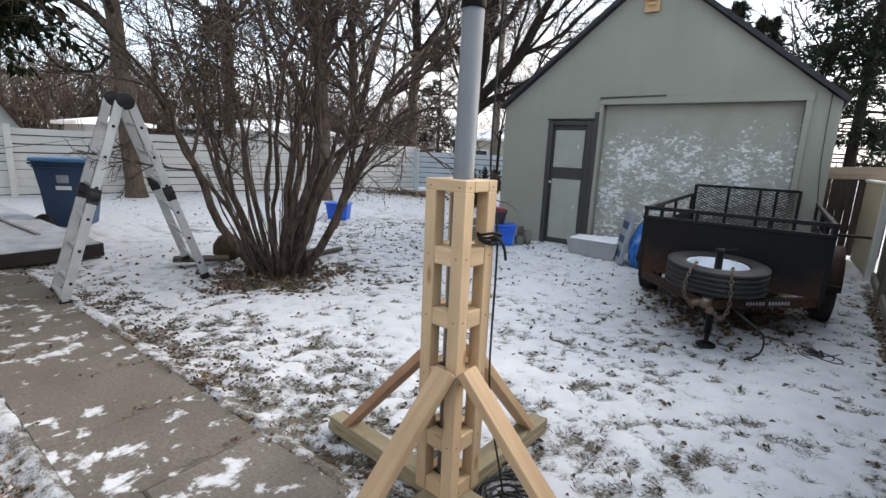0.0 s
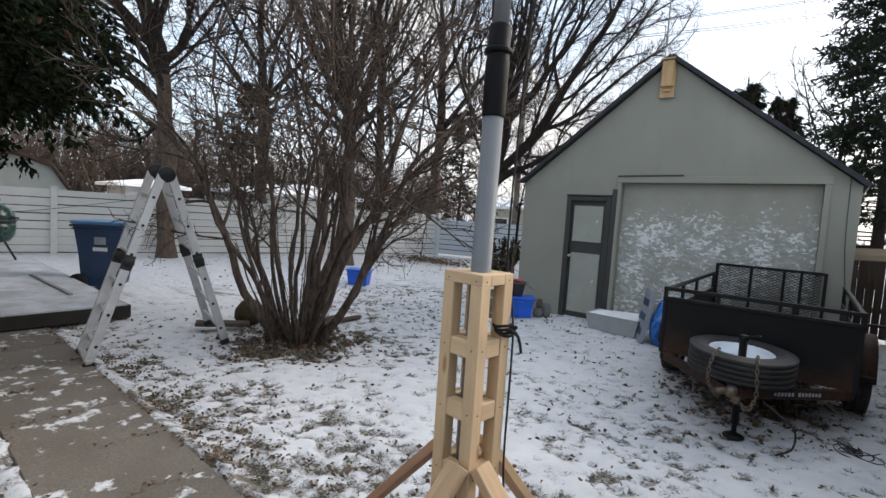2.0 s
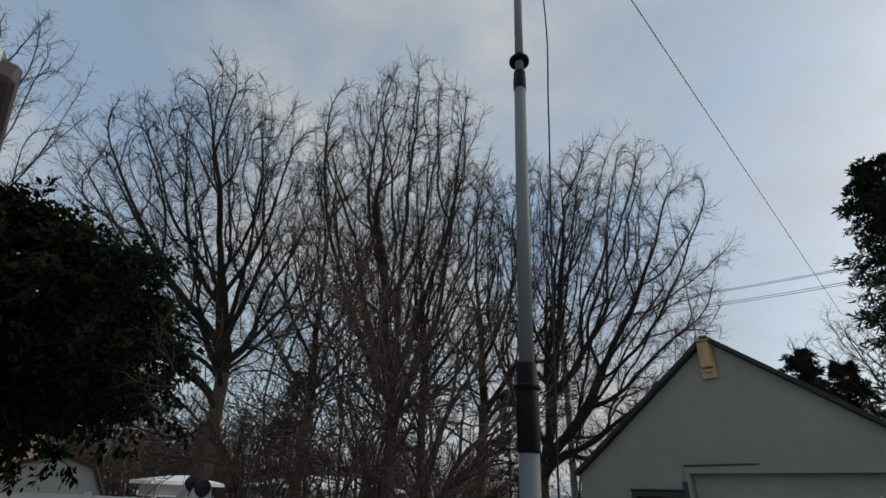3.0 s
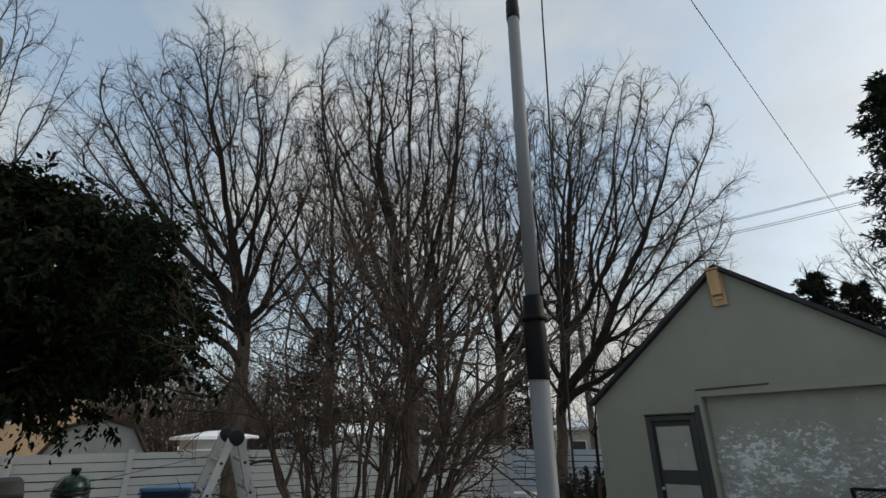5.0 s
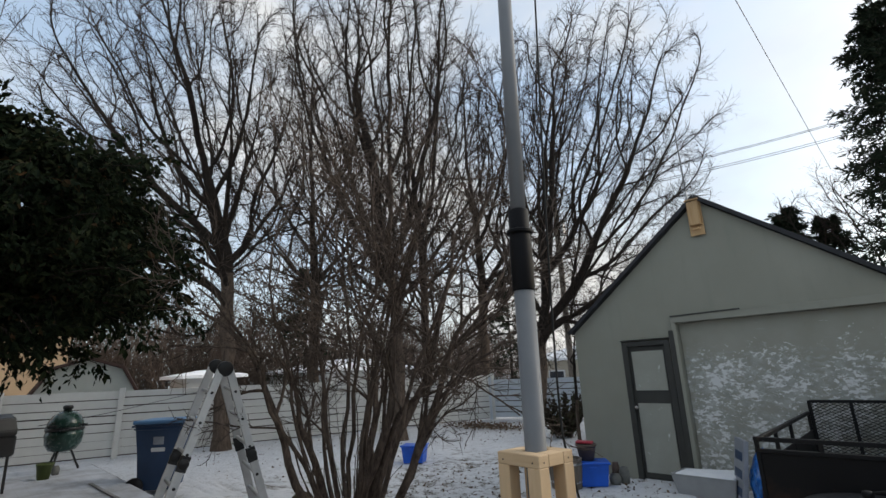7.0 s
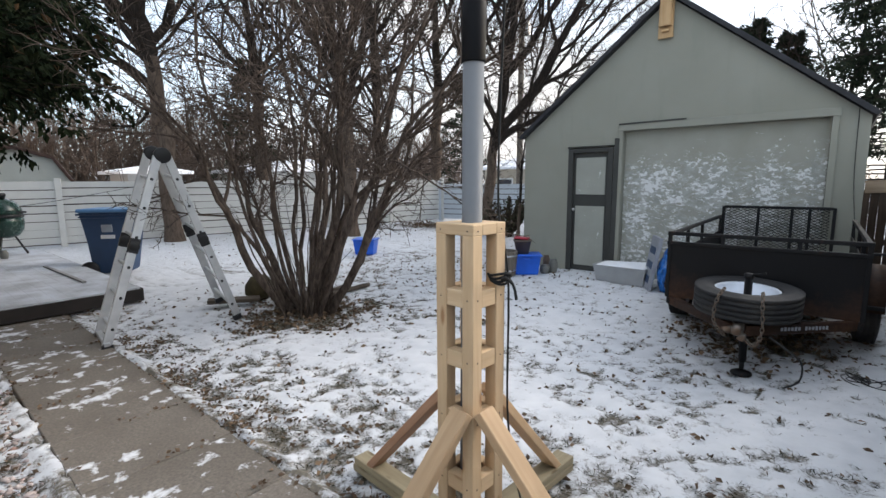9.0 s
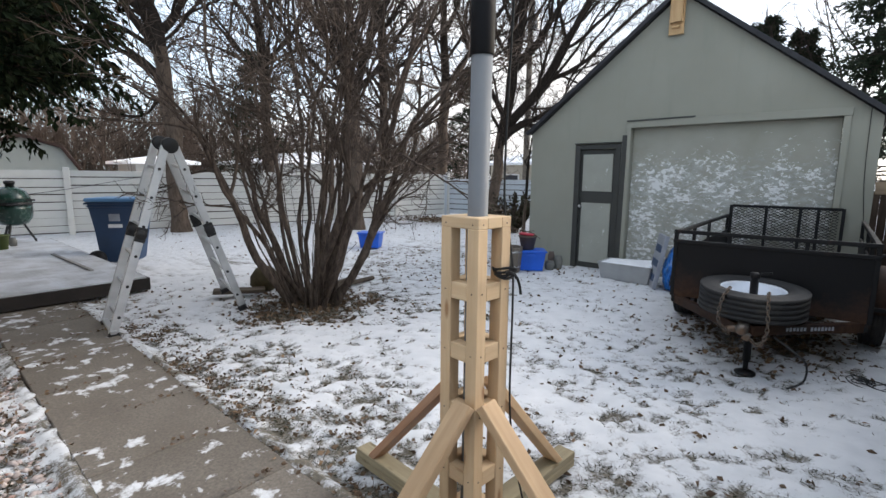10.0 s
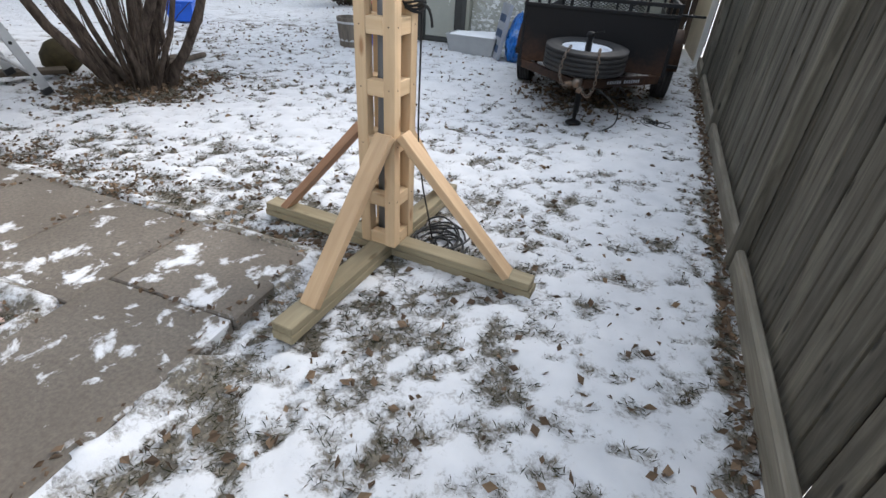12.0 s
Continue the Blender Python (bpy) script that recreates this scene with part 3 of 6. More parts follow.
# ---------------------------------------------------------------- ground
def graded(lo, hi, a, b, step, grow=1.16):
    """Even steps from a to b, widening out to lo and hi."""
    mid = list(np.arange(a, b + 1e-6, step))
    d, x, right = step, b, []
    while x < hi:
        d *= grow
        x += d
        right.append(x)
    d, x, left = step, a, []
    while x > lo:
        d *= grow
        x -= d
        left.append(x)
    return np.array(left[::-1] + mid + right)


WALK_TILT = 0.015


def on_walk(x, y, grow=0.0):
    """Whether a place lies on the concrete walk."""
    yy = y + WALK_TILT * (x + 0.62)
    row = (x > -6.1 - grow) & (x < -0.62 + grow) & (yy > 0.31 - grow) & (yy < 1.07 + grow)
    col = (x > -1.33 - grow) & (x < -0.62 + grow) & (y < 1.07 + grow) & (y > -6 - grow)
    return row | col


def walk_depth(x, y):
    """Signed distance to the walk's edge, below 0 on the walk."""
    yy = y + WALK_TILT * (x + 0.62)
    row = np.maximum(np.maximum(-6.1 - x, x + 0.62), np.maximum(0.31 - yy, yy - 1.07))
    col = np.maximum(np.maximum(-1.33 - x, x + 0.62), np.maximum(-6.0 - y, y - 1.07))
    return np.minimum(row, col)


def lawn_height(x, y):
    z = 0.018 * np.sin(x * 1.3 + 0.6 * y) * np.cos(y * 0.9 - 0.4 * x) + 0.012 * np.sin(2.9 * x - 1.7) * np.sin(3.3 * y + 0.8)
    return z - 0.012


def bareness(x, y):
    """How far the snow has gone: by the walk, round the shrub, along the fence."""
    d_walk = np.where(on_walk(x, y, 0.0), 1.0, 0.0)
    for g, w in ((0.08, 0.62), (0.25, 0.45), (0.55, 0.25)):
        d_walk = np.maximum(d_walk, np.where(on_walk(x, y, g), w, 0))
    r = np.hypot(x + 3.95, y - 2.95)
    shrub = np.clip(1.3 - r / 0.75, 0, 1)
    fence = np.clip(1.3 - np.abs(x - (1.325 + 0.042 * (y - 0.5))) / 0.055, 0, 1) * (y < 8)
    patch = 0.42 * np.exp(-(((x + 1.7) / 0.9) ** 2 + ((y - 1.9) / 0.35) ** 2)) + 0.30 * np.exp(-(((x + 2.8) / 0.6) ** 2 + ((y - 1.7) / 0.3) ** 2))
    under = 0.8 * np.exp(-(((x - 0.35) / 0.55) ** 2 + ((y - 5.3) / 0.9) ** 2)) + 0.35 * np.exp(-(((x - 0.1) / 0.5) ** 2 + ((y - 0.6) / 0.35) ** 2))
    bed = 0.58 * ((x < -1.33) & (y < 0.31 - WALK_TILT * (x + 0.62)) & (x > -6.2))
    mound = 1.1 * np.exp(-(((x + 9.3) / 1.4) ** 2 + ((y - 11.6) / 0.55) ** 2))
    return np.clip(np.maximum.reduce([d_walk, shrub, fence, patch, under, bed, mound]), 0, 1.2)


def value_noise(x, y, scale, seed):
    """Smooth lattice noise from 0 to 1."""
    x, y = x * scale + 100.0, y * scale + 100.0
    i, j = np.floor(x).astype(np.int64), np.floor(y).astype(np.int64)
    u, v = x - i, y - j
    u, v = u * u * (3 - 2 * u), v * v * (3 - 2 * v)

    def h(a, b):
        n = (a * 374761393 + b * 668265263 + seed * 974711) & 0x7FFFFFFF
        n = ((n ^ (n >> 13)) * 1274126177) & 0x7FFFFFFF
        return ((n ^ (n >> 16)) & 0xFFFF) / 65535.0
    return (h(i, j) * (1 - u) + h(i + 1, j) * u) * (1 - v) + (h(i, j + 1) * (1 - u) + h(i + 1, j + 1) * u) * v


def tufts(x, y):
    """Where grass and soil show through the snow, about 0 to 1."""
    n = 0.28 * value_noise(x, y, 7.0, 1) + 0.40 * value_noise(x, y, 15.0, 2) + 0.32 * value_noise(x, y, 29.0, 3)
    n = n + 0.10 * np.exp(-((x - 0.0) / 0.8) ** 2 - ((y - 0.5) / 0.6) ** 2)
    broad = value_noise(x, y, 0.8, 4)
    f = 0.5 + (n - 0.53) * 1.9 + (broad - 0.55) * 0.35 + 0.55 * bareness(x, y) - 0.10 - 0.12 * np.exp(-((x - 0.95) / 0.32) ** 2) * (y < 5)
    near = np.exp(-(np.maximum(np.abs(x + 2.2) - 4.6, 0) ** 2 + np.maximum(np.abs(y - 3.2) - 4.6, 0) ** 2) / 2.0)
    return np.clip(f * near + (1 - near) * (0.38 + 0.6 * bareness(x, y)), 0, 1.3)


def build_ground():
    gx, gy = graded(-700, 700, -6.4, 2.0, 0.035), graded(-400, 900, -1.1, 7.5, 0.035)
    X, Y = np.meshgrid(gx, gy)
    rng = np.random.default_rng(5)
    near = np.exp(-((X + 2) ** 2 + (Y - 3) ** 2) / 160)
    Z = lawn_height(X, Y) * near + rng.normal(0, 0.0018, X.shape) * near
    b = tufts(X, Y)
    soft = np.clip((0.62 - b) / 0.35, 0, 1)
    Z = Z + 0.020 * soft * soft * (3 - 2 * soft) - 0.012
    edge = walk_depth(X, Y) + (value_noise(X, Y, 4.0, 7) - 0.42) * 0.22 + (value_noise(X, Y, 14.0, 8) - 0.5) * 0.09
    lip = np.clip(1 - np.abs(walk_depth(X, Y) - 0.02) / 0.10, 0, 1)
    Z = np.where(edge < 0, -0.05, Z * (1 - lip) + (0.019 + 0.014 * value_noise(X, Y, 11.0, 9)) * lip)
    b = np.where((lip > 0) & (edge >= 0), b * (1 - 0.10 * lip), b)
    Z += 0.10 * np.exp(-(((X + 9.3) / 1.3) ** 2 + ((Y - 11.6) / 0.5) ** 2))
    ny, nx = X.shape
    verts = np.stack([X, Y, Z], -1).reshape(-1, 3)
    i = (np.arange(ny - 1)[:, None] * nx + np.arange(nx - 1)[None]).ravel()
    quads = np.stack([i, i + 1, i + nx + 1, i + nx], 1)
    me = fast_mesh("ground", verts, quads, M["lawn"], True)
    a = me.attributes.new("bare", "FLOAT", "POINT")
    a.data.foreach_set("value", b.ravel().astype(np.float32))
    tagged(hang("ground", me), "lawn under thin patchy snow strewn with dead leaves", "ground", kind="structure")


build_ground()


def scatter(n, seed, x0, x1, y0, y1, keep):
    rng = np.random.default_rng(seed)
    x, y = rng.uniform(x0, x1, n), rng.uniform(y0, y1, n)
    p = keep(x, y)
    ok = rng.uniform(0, 1, n) < p
    return x[ok], y[ok], rng


def leaf_litter(name, n, seed, x0, x1, y0, y1, keep, lo, hi, zadd=0.0, label=""):
    x, y, rng = scatter(n, seed, x0, x1, y0, y1, keep)
    m = len(x)
    z = np.where(on_walk(x, y), 0.022, lawn_height(x, y) + 0.004) + zadd * rng.uniform(0, 1, m)
    ways = np.stack([rng.normal(0, 1, m), rng.normal(0, 1, m), rng.normal(0.05, 0.28, m)], 1)
    ob = hang(name, sprays(rng, np.stack([x, y, z], 1), ways, rng.uniform(lo, hi, m), 0.34, M["deadleaf"], name))
    return tagged(ob, label, "leaves", kind="stuff")


def grass_blades(name, n, seed, x0, x1, y0, y1, keep, label):
    x, y, rng = scatter(n, seed, x0, x1, y0, y1, keep)
    m = len(x)
    z = lawn_height(x, y) - 0.016
    ways = np.stack([rng.normal(0, 0.8, m), rng.normal(0, 0.8, m), rng.uniform(0.10, 0.55, m)], 1)
    ob = hang(name, sprays(rng, np.stack([x, y, z + 0.010], 1), ways, rng.uniform(0.012, 0.040, m), 0.055, M["grass"], name))
    return tagged(ob, label, "grass", kind="stuff")


def lawn_only(x, y):
    return (~on_walk(x, y, 0.01)) * (0.10 + 0.5 * (tufts(x, y) > 0.5) + 0.4 * np.clip(bareness(x, y), 0, 1))


leaf_litter("fallen_leaves", 26000, 11, -6.3, 1.7, -1.2, 7.3, lambda x, y: lawn_only(x, y) * 0.55, 0.02, 0.055, 0.008, "small brown dead leaves strewn over the snow")
leaf_litter("fallen_leaves", 9000, 12, -13, -2, 3.5, 14, lambda x, y: 0.12 + 0.88 * np.clip(bareness(x, y), 0, 1), 0.03, 0.07, 0.01, "dead leaves on the far lawn")
leaf_litter("leaf_drift", 15000, 23, -5.0, -0.3, 0.9, 2.1, lambda x, y: np.clip(1 - walk_depth(x, y) / 0.55, 0, 1) * (walk_depth(x, y) > 0.01) * (value_noise(x, y, 2.5, 31) > 0.35) * 0.6, 0.012, 0.038, 0.012, "brown leaves and scraps along the edge of the walk")
leaf_litter("leaf_drift", 2600, 17, -0.6, 1.2, 4.3, 7.0, lambda x, y: np.exp(-(((x - 0.3) / 0.55) ** 2 + ((y - 5.2) / 0.8) ** 2)), 0.03, 0.07, 0.02, "dark dead leaves under the trailer")
leaf_litter("leaf_drift", 7000, 13, 1.1, 1.75, -1.0, 7.2, lambda x, y: np.clip(1.15 - np.abs(x - (1.325 + 0.042 * (y - 0.5))) / 0.06, 0, 1), 0.02, 0.05, 0.03, "dead leaves drifted along the foot of the wooden fence")
leaf_litter("leaf_drift", 6500, 14, -6.0, -1.3, -1.1, 0.4, lambda x, y: ~on_walk(x, y, 0.0) * 0.45, 0.014, 0.042, 0.025, "brown dead leaves in the bed beside the walk")
leaf_litter("leaf_drift", 2400, 15, -5.1, -2.9, 2.0, 3.9, lambda x, y: np.clip(1.25 - np.hypot(x + 3.95, y - 2.95) / 0.85, 0, 1), 0.03, 0.07, 0.03, "dead leaves gathered round the shrub's stems")
leaf_litter("leaf_drift", 4200, 18, -11.2, -7.6, 10.6, 12.8, lambda x, y: np.exp(-(((x + 9.3) / 1.2) ** 2 + ((y - 11.6) / 0.5) ** 2)), 0.05, 0.10, 0.16, "low mound of dead leaves by the gate")
grass_blades("grass_tufts", 380000, 16, -4.5, 1.4, -1.1, 5.5, lambda x, y: (~on_walk(x, y, 0.0)) * np.clip(0.035 + (tufts(x, y) - 0.42) * 1.1, 0.02, 0.5) * (y < 5.5 - 0.3 * np.abs(x)), "dry winter grass poking through the snow")

# ---------------------------------------------------------------- walk
def build_walk():
    root = thing("pavement", Matrix(), "old grey concrete walk dusted with snow", "pavement", kind="structure")
    edges = [-6.05, -5.85, -5.20, -4.55, -3.90, -3.25, -2.60, -1.94, -1.30]
    rng = random.Random(3)
    slabs = [((a + b) / 2, 0.69, b - a - 0.007, 0.75) for a, b in zip(edges, edges[1:])]
    for cx, cy, lx, ly in slabs:
        m = pose(cx, cy - WALK_TILT * (cx + 0.62), -0.03 + rng.uniform(-0.003, 0.003), rng.uniform(-0.2, 0.2), rng.uniform(-0.2, 0.2), -0.86)
        box("slab", (lx, ly, 0.09), m, M["concrete"], root, 0.006)
    for y0, y1 in ((0.5195, 1.075), (-0.85, 0.5145), (-2.3, -0.865), (-3.8, -2.315)):
        box("slab", (0.69, y1 - y0, 0.09), pose(-0.95, (y0 + y1) / 2, -0.03, rng.uniform(-0.3, 0.3), rng.uniform(-0.2, 0.2), 0.3), M["concrete"], root, 0.009)


build_walk()


def near_joint(x, y):
    """Litter gathers in the joints of the walk and along its edge."""
    d = np.full_like(x, 9.0)
    for e in (-5.2, -4.55, -3.9, -3.25, -2.6, -1.94, -1.30):
        d = np.minimum(d, np.abs(x - e) + 9 * (y < 0.3))
    for e in (0.518, -0.857):
        d = np.minimum(d, np.abs(y - e) + 9 * ((x < -1.35) | (x > -0.6)))
    d = np.minimum(d, np.abs(walk_depth(x, y)))
    return np.clip(1 - d / 0.05, 0, 1) * (value_noise(x, y, 2.2, 12) > 0.42)


leaf_litter("leaf_scraps", 16000, 19, -6.0, -0.5, -1.0, 1.6, lambda x, y: near_joint(x, y) * 0.75, 0.012, 0.04, 0.008, "brown leaf scraps gathered in the joints of the walk")


def gravel():
    rng = np.random.default_rng(91)
    n = 5200
    x, y = rng.uniform(-6.0, -1.36, n), rng.uniform(-1.05, 0.62, n)
    ok = walk_depth(x, y) > 0.02
    x, y = x[ok], y[ok]
    n = len(x)
    z = lawn_height(x, y) + rng.uniform(-0.006, 0.010, n)
    base = np.array([[1, 0, 0], [-1, 0, 0], [0, 1, 0], [0, -1, 0], [0, 0, 1], [0, 0, -1]], float)
    s = rng.uniform(0.009, 0.026, n)[:, None, None] * np.stack([rng.uniform(0.7, 1.3, n), rng.uniform(0.7, 1.3, n), rng.uniform(0.5, 0.8, n)], 1)[:, None]
    a = rng.uniform(0, 2 * np.pi, n)
    v = base[None] * (1 + rng.normal(0, 0.18, (n, 6, 3))) + rng.normal(0, 0.16, (n, 6, 3))
    v = v * s
    c, q2 = np.cos(a)[:, None], np.sin(a)[:, None]
    v = np.stack([v[..., 0] * c - v[..., 1] * q2, v[..., 0] * q2 + v[..., 1] * c, v[..., 2]], -1) + np.stack([x, y, z], 1)[:, None]
    f = np.array([[0, 2, 4], [2, 1, 4], [1, 3, 4], [3, 0, 4], [2, 0, 5], [1, 2, 5], [3, 1, 5], [0, 3, 5]])
    tris = (np.arange(n)[:, None, None] * 6 + f[None]).reshape(-1, 3)
    mat = mat_leafy("pale_pebble", [(0.0, (0.24, 0.20, 0.18)), (0.5, (0.40, 0.34, 0.32)), (0.85, (0.50, 0.43, 0.40)), (1.0, (0.34, 0.20, 0.16))], 0.9)
    tagged(hang("gravel", fast_mesh("gravel", v.reshape(-1, 3), tris, mat, True)), "pale pinkish gravel with leaves and snow beside the walk", "gravel", kind="stuff")


gravel()


# ---------------------------------------------------------------- mast and its stand
STAND = pose(-0.285, 1.30, 0, 0, 0, -5)
S2 = 0.095          # half side of the tower
PST = 0.054         # post section
SKID = 0.084        # height of the crossed skids
TOP = 1.345


def build_stand():
    root = thing("mast_stand", STAND, "new pine lumber tower stand on crossed greenish treated skids", "stand")
    lap = 0.042
    for k, (half, nm) in enumerate(((0.765, "skid"), (0.79, "skid"))):
        for layer in range(2):
            z = lap * layer + lap / 2 + 0.001
            if k == 0:
                bar(nm, (0, -half - 0.035 + 0.004 * layer, z), (0, half, z), 0.100, lap - 0.002, M["treated"], root, 0.004)
            else:
                for s in (-1, 1):
                    bar(nm, (s * 0.047, 0, z), (s * (half - 0.012 * layer), 0, z), 0.092, lap - 0.002, M["treated"], root, 0.004)
    h0 = SKID
    c = S2 - PST / 2
    for sx in (-1, 1):
        for sy in (-1, 1):
            bar("post", (sx * c, sy * c, h0), (sx * c, sy * c, TOP - 0.02), PST, PST, M["pine"], root, 0.003, (0, 1, 0))
    levels = [h0 + 0.035, 0.33, 0.60, 0.845, 1.085]
    g = c - PST / 2
    for z in levels:
        for s in (-1, 1):
            bar("rung", (-g, s * c, z), (g, s * c, z), PST - 0.006, 0.066, M["pine"], root, 0.003)
            bar("rung", (s * c, -g, z), (s * c, g, z), PST - 0.006, 0.066, M["pine"], root, 0.003)
    for s in (-1, 1):
        bar("top_rail", (-S2, s * c, TOP), (S2, s * c, TOP), PST, 0.042, M["pine"], root, 0.003)
        bar("top_rail", (s * c, -g, TOP), (s * c, g, TOP), PST, 0.042, M["pine"], root, 0.003)
    # sloping braces from the skids to the tower's faces
    zt = 0.66
    for ang, mt, reach, o0, o1 in ((-90, "brace", 0.64, 0.012, 0.060), (0, "brace", 0.66, -0.005, -0.056), (180, "redwood", 0.66, 0, 0.02), (90, "brace", 0.64, 0, 0)):
        r = Matrix.Rotation(radians(ang), 3, "Z")
        a, b = r @ Vector((reach, o0, SKID - 0.01)), r @ Vector((S2 + 0.018, o1, zt))
        m, length = beam(a, b, r @ Vector((0, 0, 1)))
        bm = bm_box(length, 0.086, 0.038, 0.003)
        part("brace", bm, M[mt], root, "reddish brace" if mt == "redwood" else "", m)
        for s in (-0.02, 0.02):
            p = r @ Vector((S2 + 0.040, s + o1, zt - 0.03))
            part("screw", bm_lathe([(0.0032, 0), (0.0032, 0.006), (0.001, 0.007)], 8), M["blackplastic"], root, "", Matrix.Translation(p) @ Matrix.Rotation(radians(ang), 4, "Z") @ Matrix.Rotation(radians(58), 4, "Y"))
    scr = bm_lathe([(0.0030, 0), (0.0030, 0.0025), (0.001, 0.003)], 8)
    me = bpy.data.meshes.new("screw")
    scr.to_mesh(me)
    scr.free()
    me.materials.append(M["blackplastic"])
    for z in levels[1:] + [TOP - 0.004]:
        for sx, sy, ry in ((-1, -1, 0), (1, -1, 0), (1, -1, 1), (1, 1, 1)):
            if ry == 0:
                m = pose(sx * c, -S2 + 0.001, z, 90, 0, 0)
            else:
                m = pose(S2 - 0.001, sy * c, z, 0, 90, 0)
            hang("screw", me, root, "", m)


build_stand()


def build_mast():
    root = thing("mast", pose(-0.293, 1.30, 0, 0, 0.6, 0), "tall grey tubular telescoping mast with a black sleeve", "mast")
    z0 = SKID + 0.002
    part("tube", bm_lathe([(0.039, z0), (0.039, 1.95)], 28), M["mast"], root, "", None, True)
    part("sleeve", bm_lathe([(0.042, 1.945), (0.044, 1.95), (0.044, 2.01), (0.045, 2.015), (0.0445, 2.145), (0.042, 2.155), (0.0415, 2.27), (0.038, 2.277)], 28), M["mastblack"], root, "glossy black taped sleeve", None, True)
    part("collar", bm_lathe([(0.050, 2.173), (0.053, 2.177), (0.053, 2.187), (0.050, 2.191)], 28), M["mastblack"], root, "black collar ring", None, True)
    lean = Matrix.Translation((0, 0, 2.2)) @ pose(0, 0, 0, 0, 0.6, 0) @ Matrix.Translation((0, 0, -2.2))
    part("tube", bm_lathe([(0.031, 2.255), (0.0305, 3.82)], 24), M["mast"], root, "", lean, True)
    part("sleeve", bm_lathe([(0.034, 3.78), (0.035, 3.785), (0.035, 3.86), (0.032, 3.865), (0.033, 3.905), (0.030, 3.91)], 24), M["mastblack"], root, "black joint sleeve", lean, True)
    part("tube", bm_lathe([(0.024, 3.90), (0.0235, 5.15)], 20), M["mast"], root, "", lean, True)
    part("guy_ring", bm_lathe([(0.045, 3.985), (0.056, 3.988), (0.056, 4.005), (0.028, 4.015), (0.027, 4.05)], 20), M["mastblack"], root, "black guy ring", lean, True)
    part("tube", bm_lathe([(0.018, 5.14), (0.017, 6.9)], 16), M["mast"], root, "", lean, True)
    part("sleeve", bm_lathe([(0.026, 5.10), (0.027, 5.105), (0.027, 5.22), (0.020, 5.23)], 20), M["mastblack"], root, "black joint sleeve", lean, True)


build_mast()

# cord hanging beside the mast, tied at the stand, and the heap at its foot
cord = thing("cord", Matrix(), "thin black cord hanging down along the mast and stand", "cord")
wire("strand", [(-0.16, 1.36, 6.8), (-0.14, 1.47, 4.65), (-0.165, 1.46, 3.7), (-0.22, 1.43, 2.31), (-0.24, 1.42, 1.5), (-0.20, 1.40, 1.30), (-0.172, 1.390, 1.16), (-0.172, 1.398, 1.0), (-0.172, 1.400, 0.6), (-0.15, 1.42, 0.35), (-0.12, 1.45, 0.15), (-0.10, 1.46, 0.03)], 0.0042, M["rope"], cord, 120, 6)


def build_knot():
    root = thing("cord_knot", Matrix(), "black cord knotted round a post with its tail hanging", "cord")
    cx, cy, z = -0.185, 1.352, 1.155
    rng = np.random.default_rng(4)
    for k in range(4):
        t = np.linspace(0, 2 * np.pi, 14)
        P = np.stack([cx + 0.036 * np.cos(t) * (1 + 0.1 * k), cy + 0.034 * np.sin(t), z + 0.010 * (k - 1.5) + 0.006 * np.sin(2 * t + k)], 1)
        wire("loop", P, 0.0055, M["rope"], root, 30, 6)
    wire("tail", [(cx + 0.03, cy - 0.03, z), (cx + 0.07, cy - 0.04, z + 0.005), (cx + 0.085, cy - 0.03, z - 0.03), (cx + 0.09, cy - 0.025, z - 0.07)], 0.0055, M["rope"], root, 20, 6)
    wire("tail", [(cx + 0.03, cy - 0.03, z), (cx + 0.06, cy - 0.05, z + 0.012), (cx + 0.085, cy - 0.04, z - 0.01)], 0.006, M["rope"], root, 16, 6)
    wire("tail", [(cx - 0.03, cy + 0.01, z), (cx - 0.05, cy + 0.0, z + 0.05), (cx - 0.03, cy + 0.02, z + 0.10)], 0.004, M["rope"], root, 16, 6)


build_knot()


def cable_heap(name, centre, rx, ry, turns, r, seed, label, zmax=0.06):
    rng = np.random.default_rng(seed)
    n = turns * 12
    t = np.linspace(0, turns * 2 * np.pi, n)
    wob = lambda s: np.interp(np.arange(n), np.arange(0, n + 9, 9), rng.normal(0, s, len(np.arange(0, n + 9, 9))))
    rad = 0.62 + wob(0.28)
    P = np.stack([centre[0] + rx * rad * np.cos(t + wob(0.4)) + wob(rx * 0.3), centre[1] + ry * rad * np.sin(t) + wob(ry * 0.3), r + 0.005 + np.abs(wob(zmax * 0.6)) * np.exp(-rad)], 1)
    ob = wire(name, P, r, M["cable"], None, n * 4, 5)
    return tagged(ob, label, "cable")


cable_heap("cable_coil", (-0.055, 1.475), 0.15, 0.17, 12, 0.0055, 21, "tangled heap of black cable lying on the snow")
cable_heap("wire_coil", (1.05, 4.42), 0.13, 0.13, 6, 0.004, 22, "small tangle of dark wire lying on the snow", 0.09)


# ---------------------------------------------------------------- garage
GX0, GX1, GY, GD, GE = -3.60, 1.00, 7.42, 6.3, 2.25
GC = -1.29
GZ = 4.07
DX0, DX1, DZ = -2.77, -2.01, 2.045      # side door with its frame
OX0, OX1, OZ = -1.87, 0.64, 2.265       # overhead door


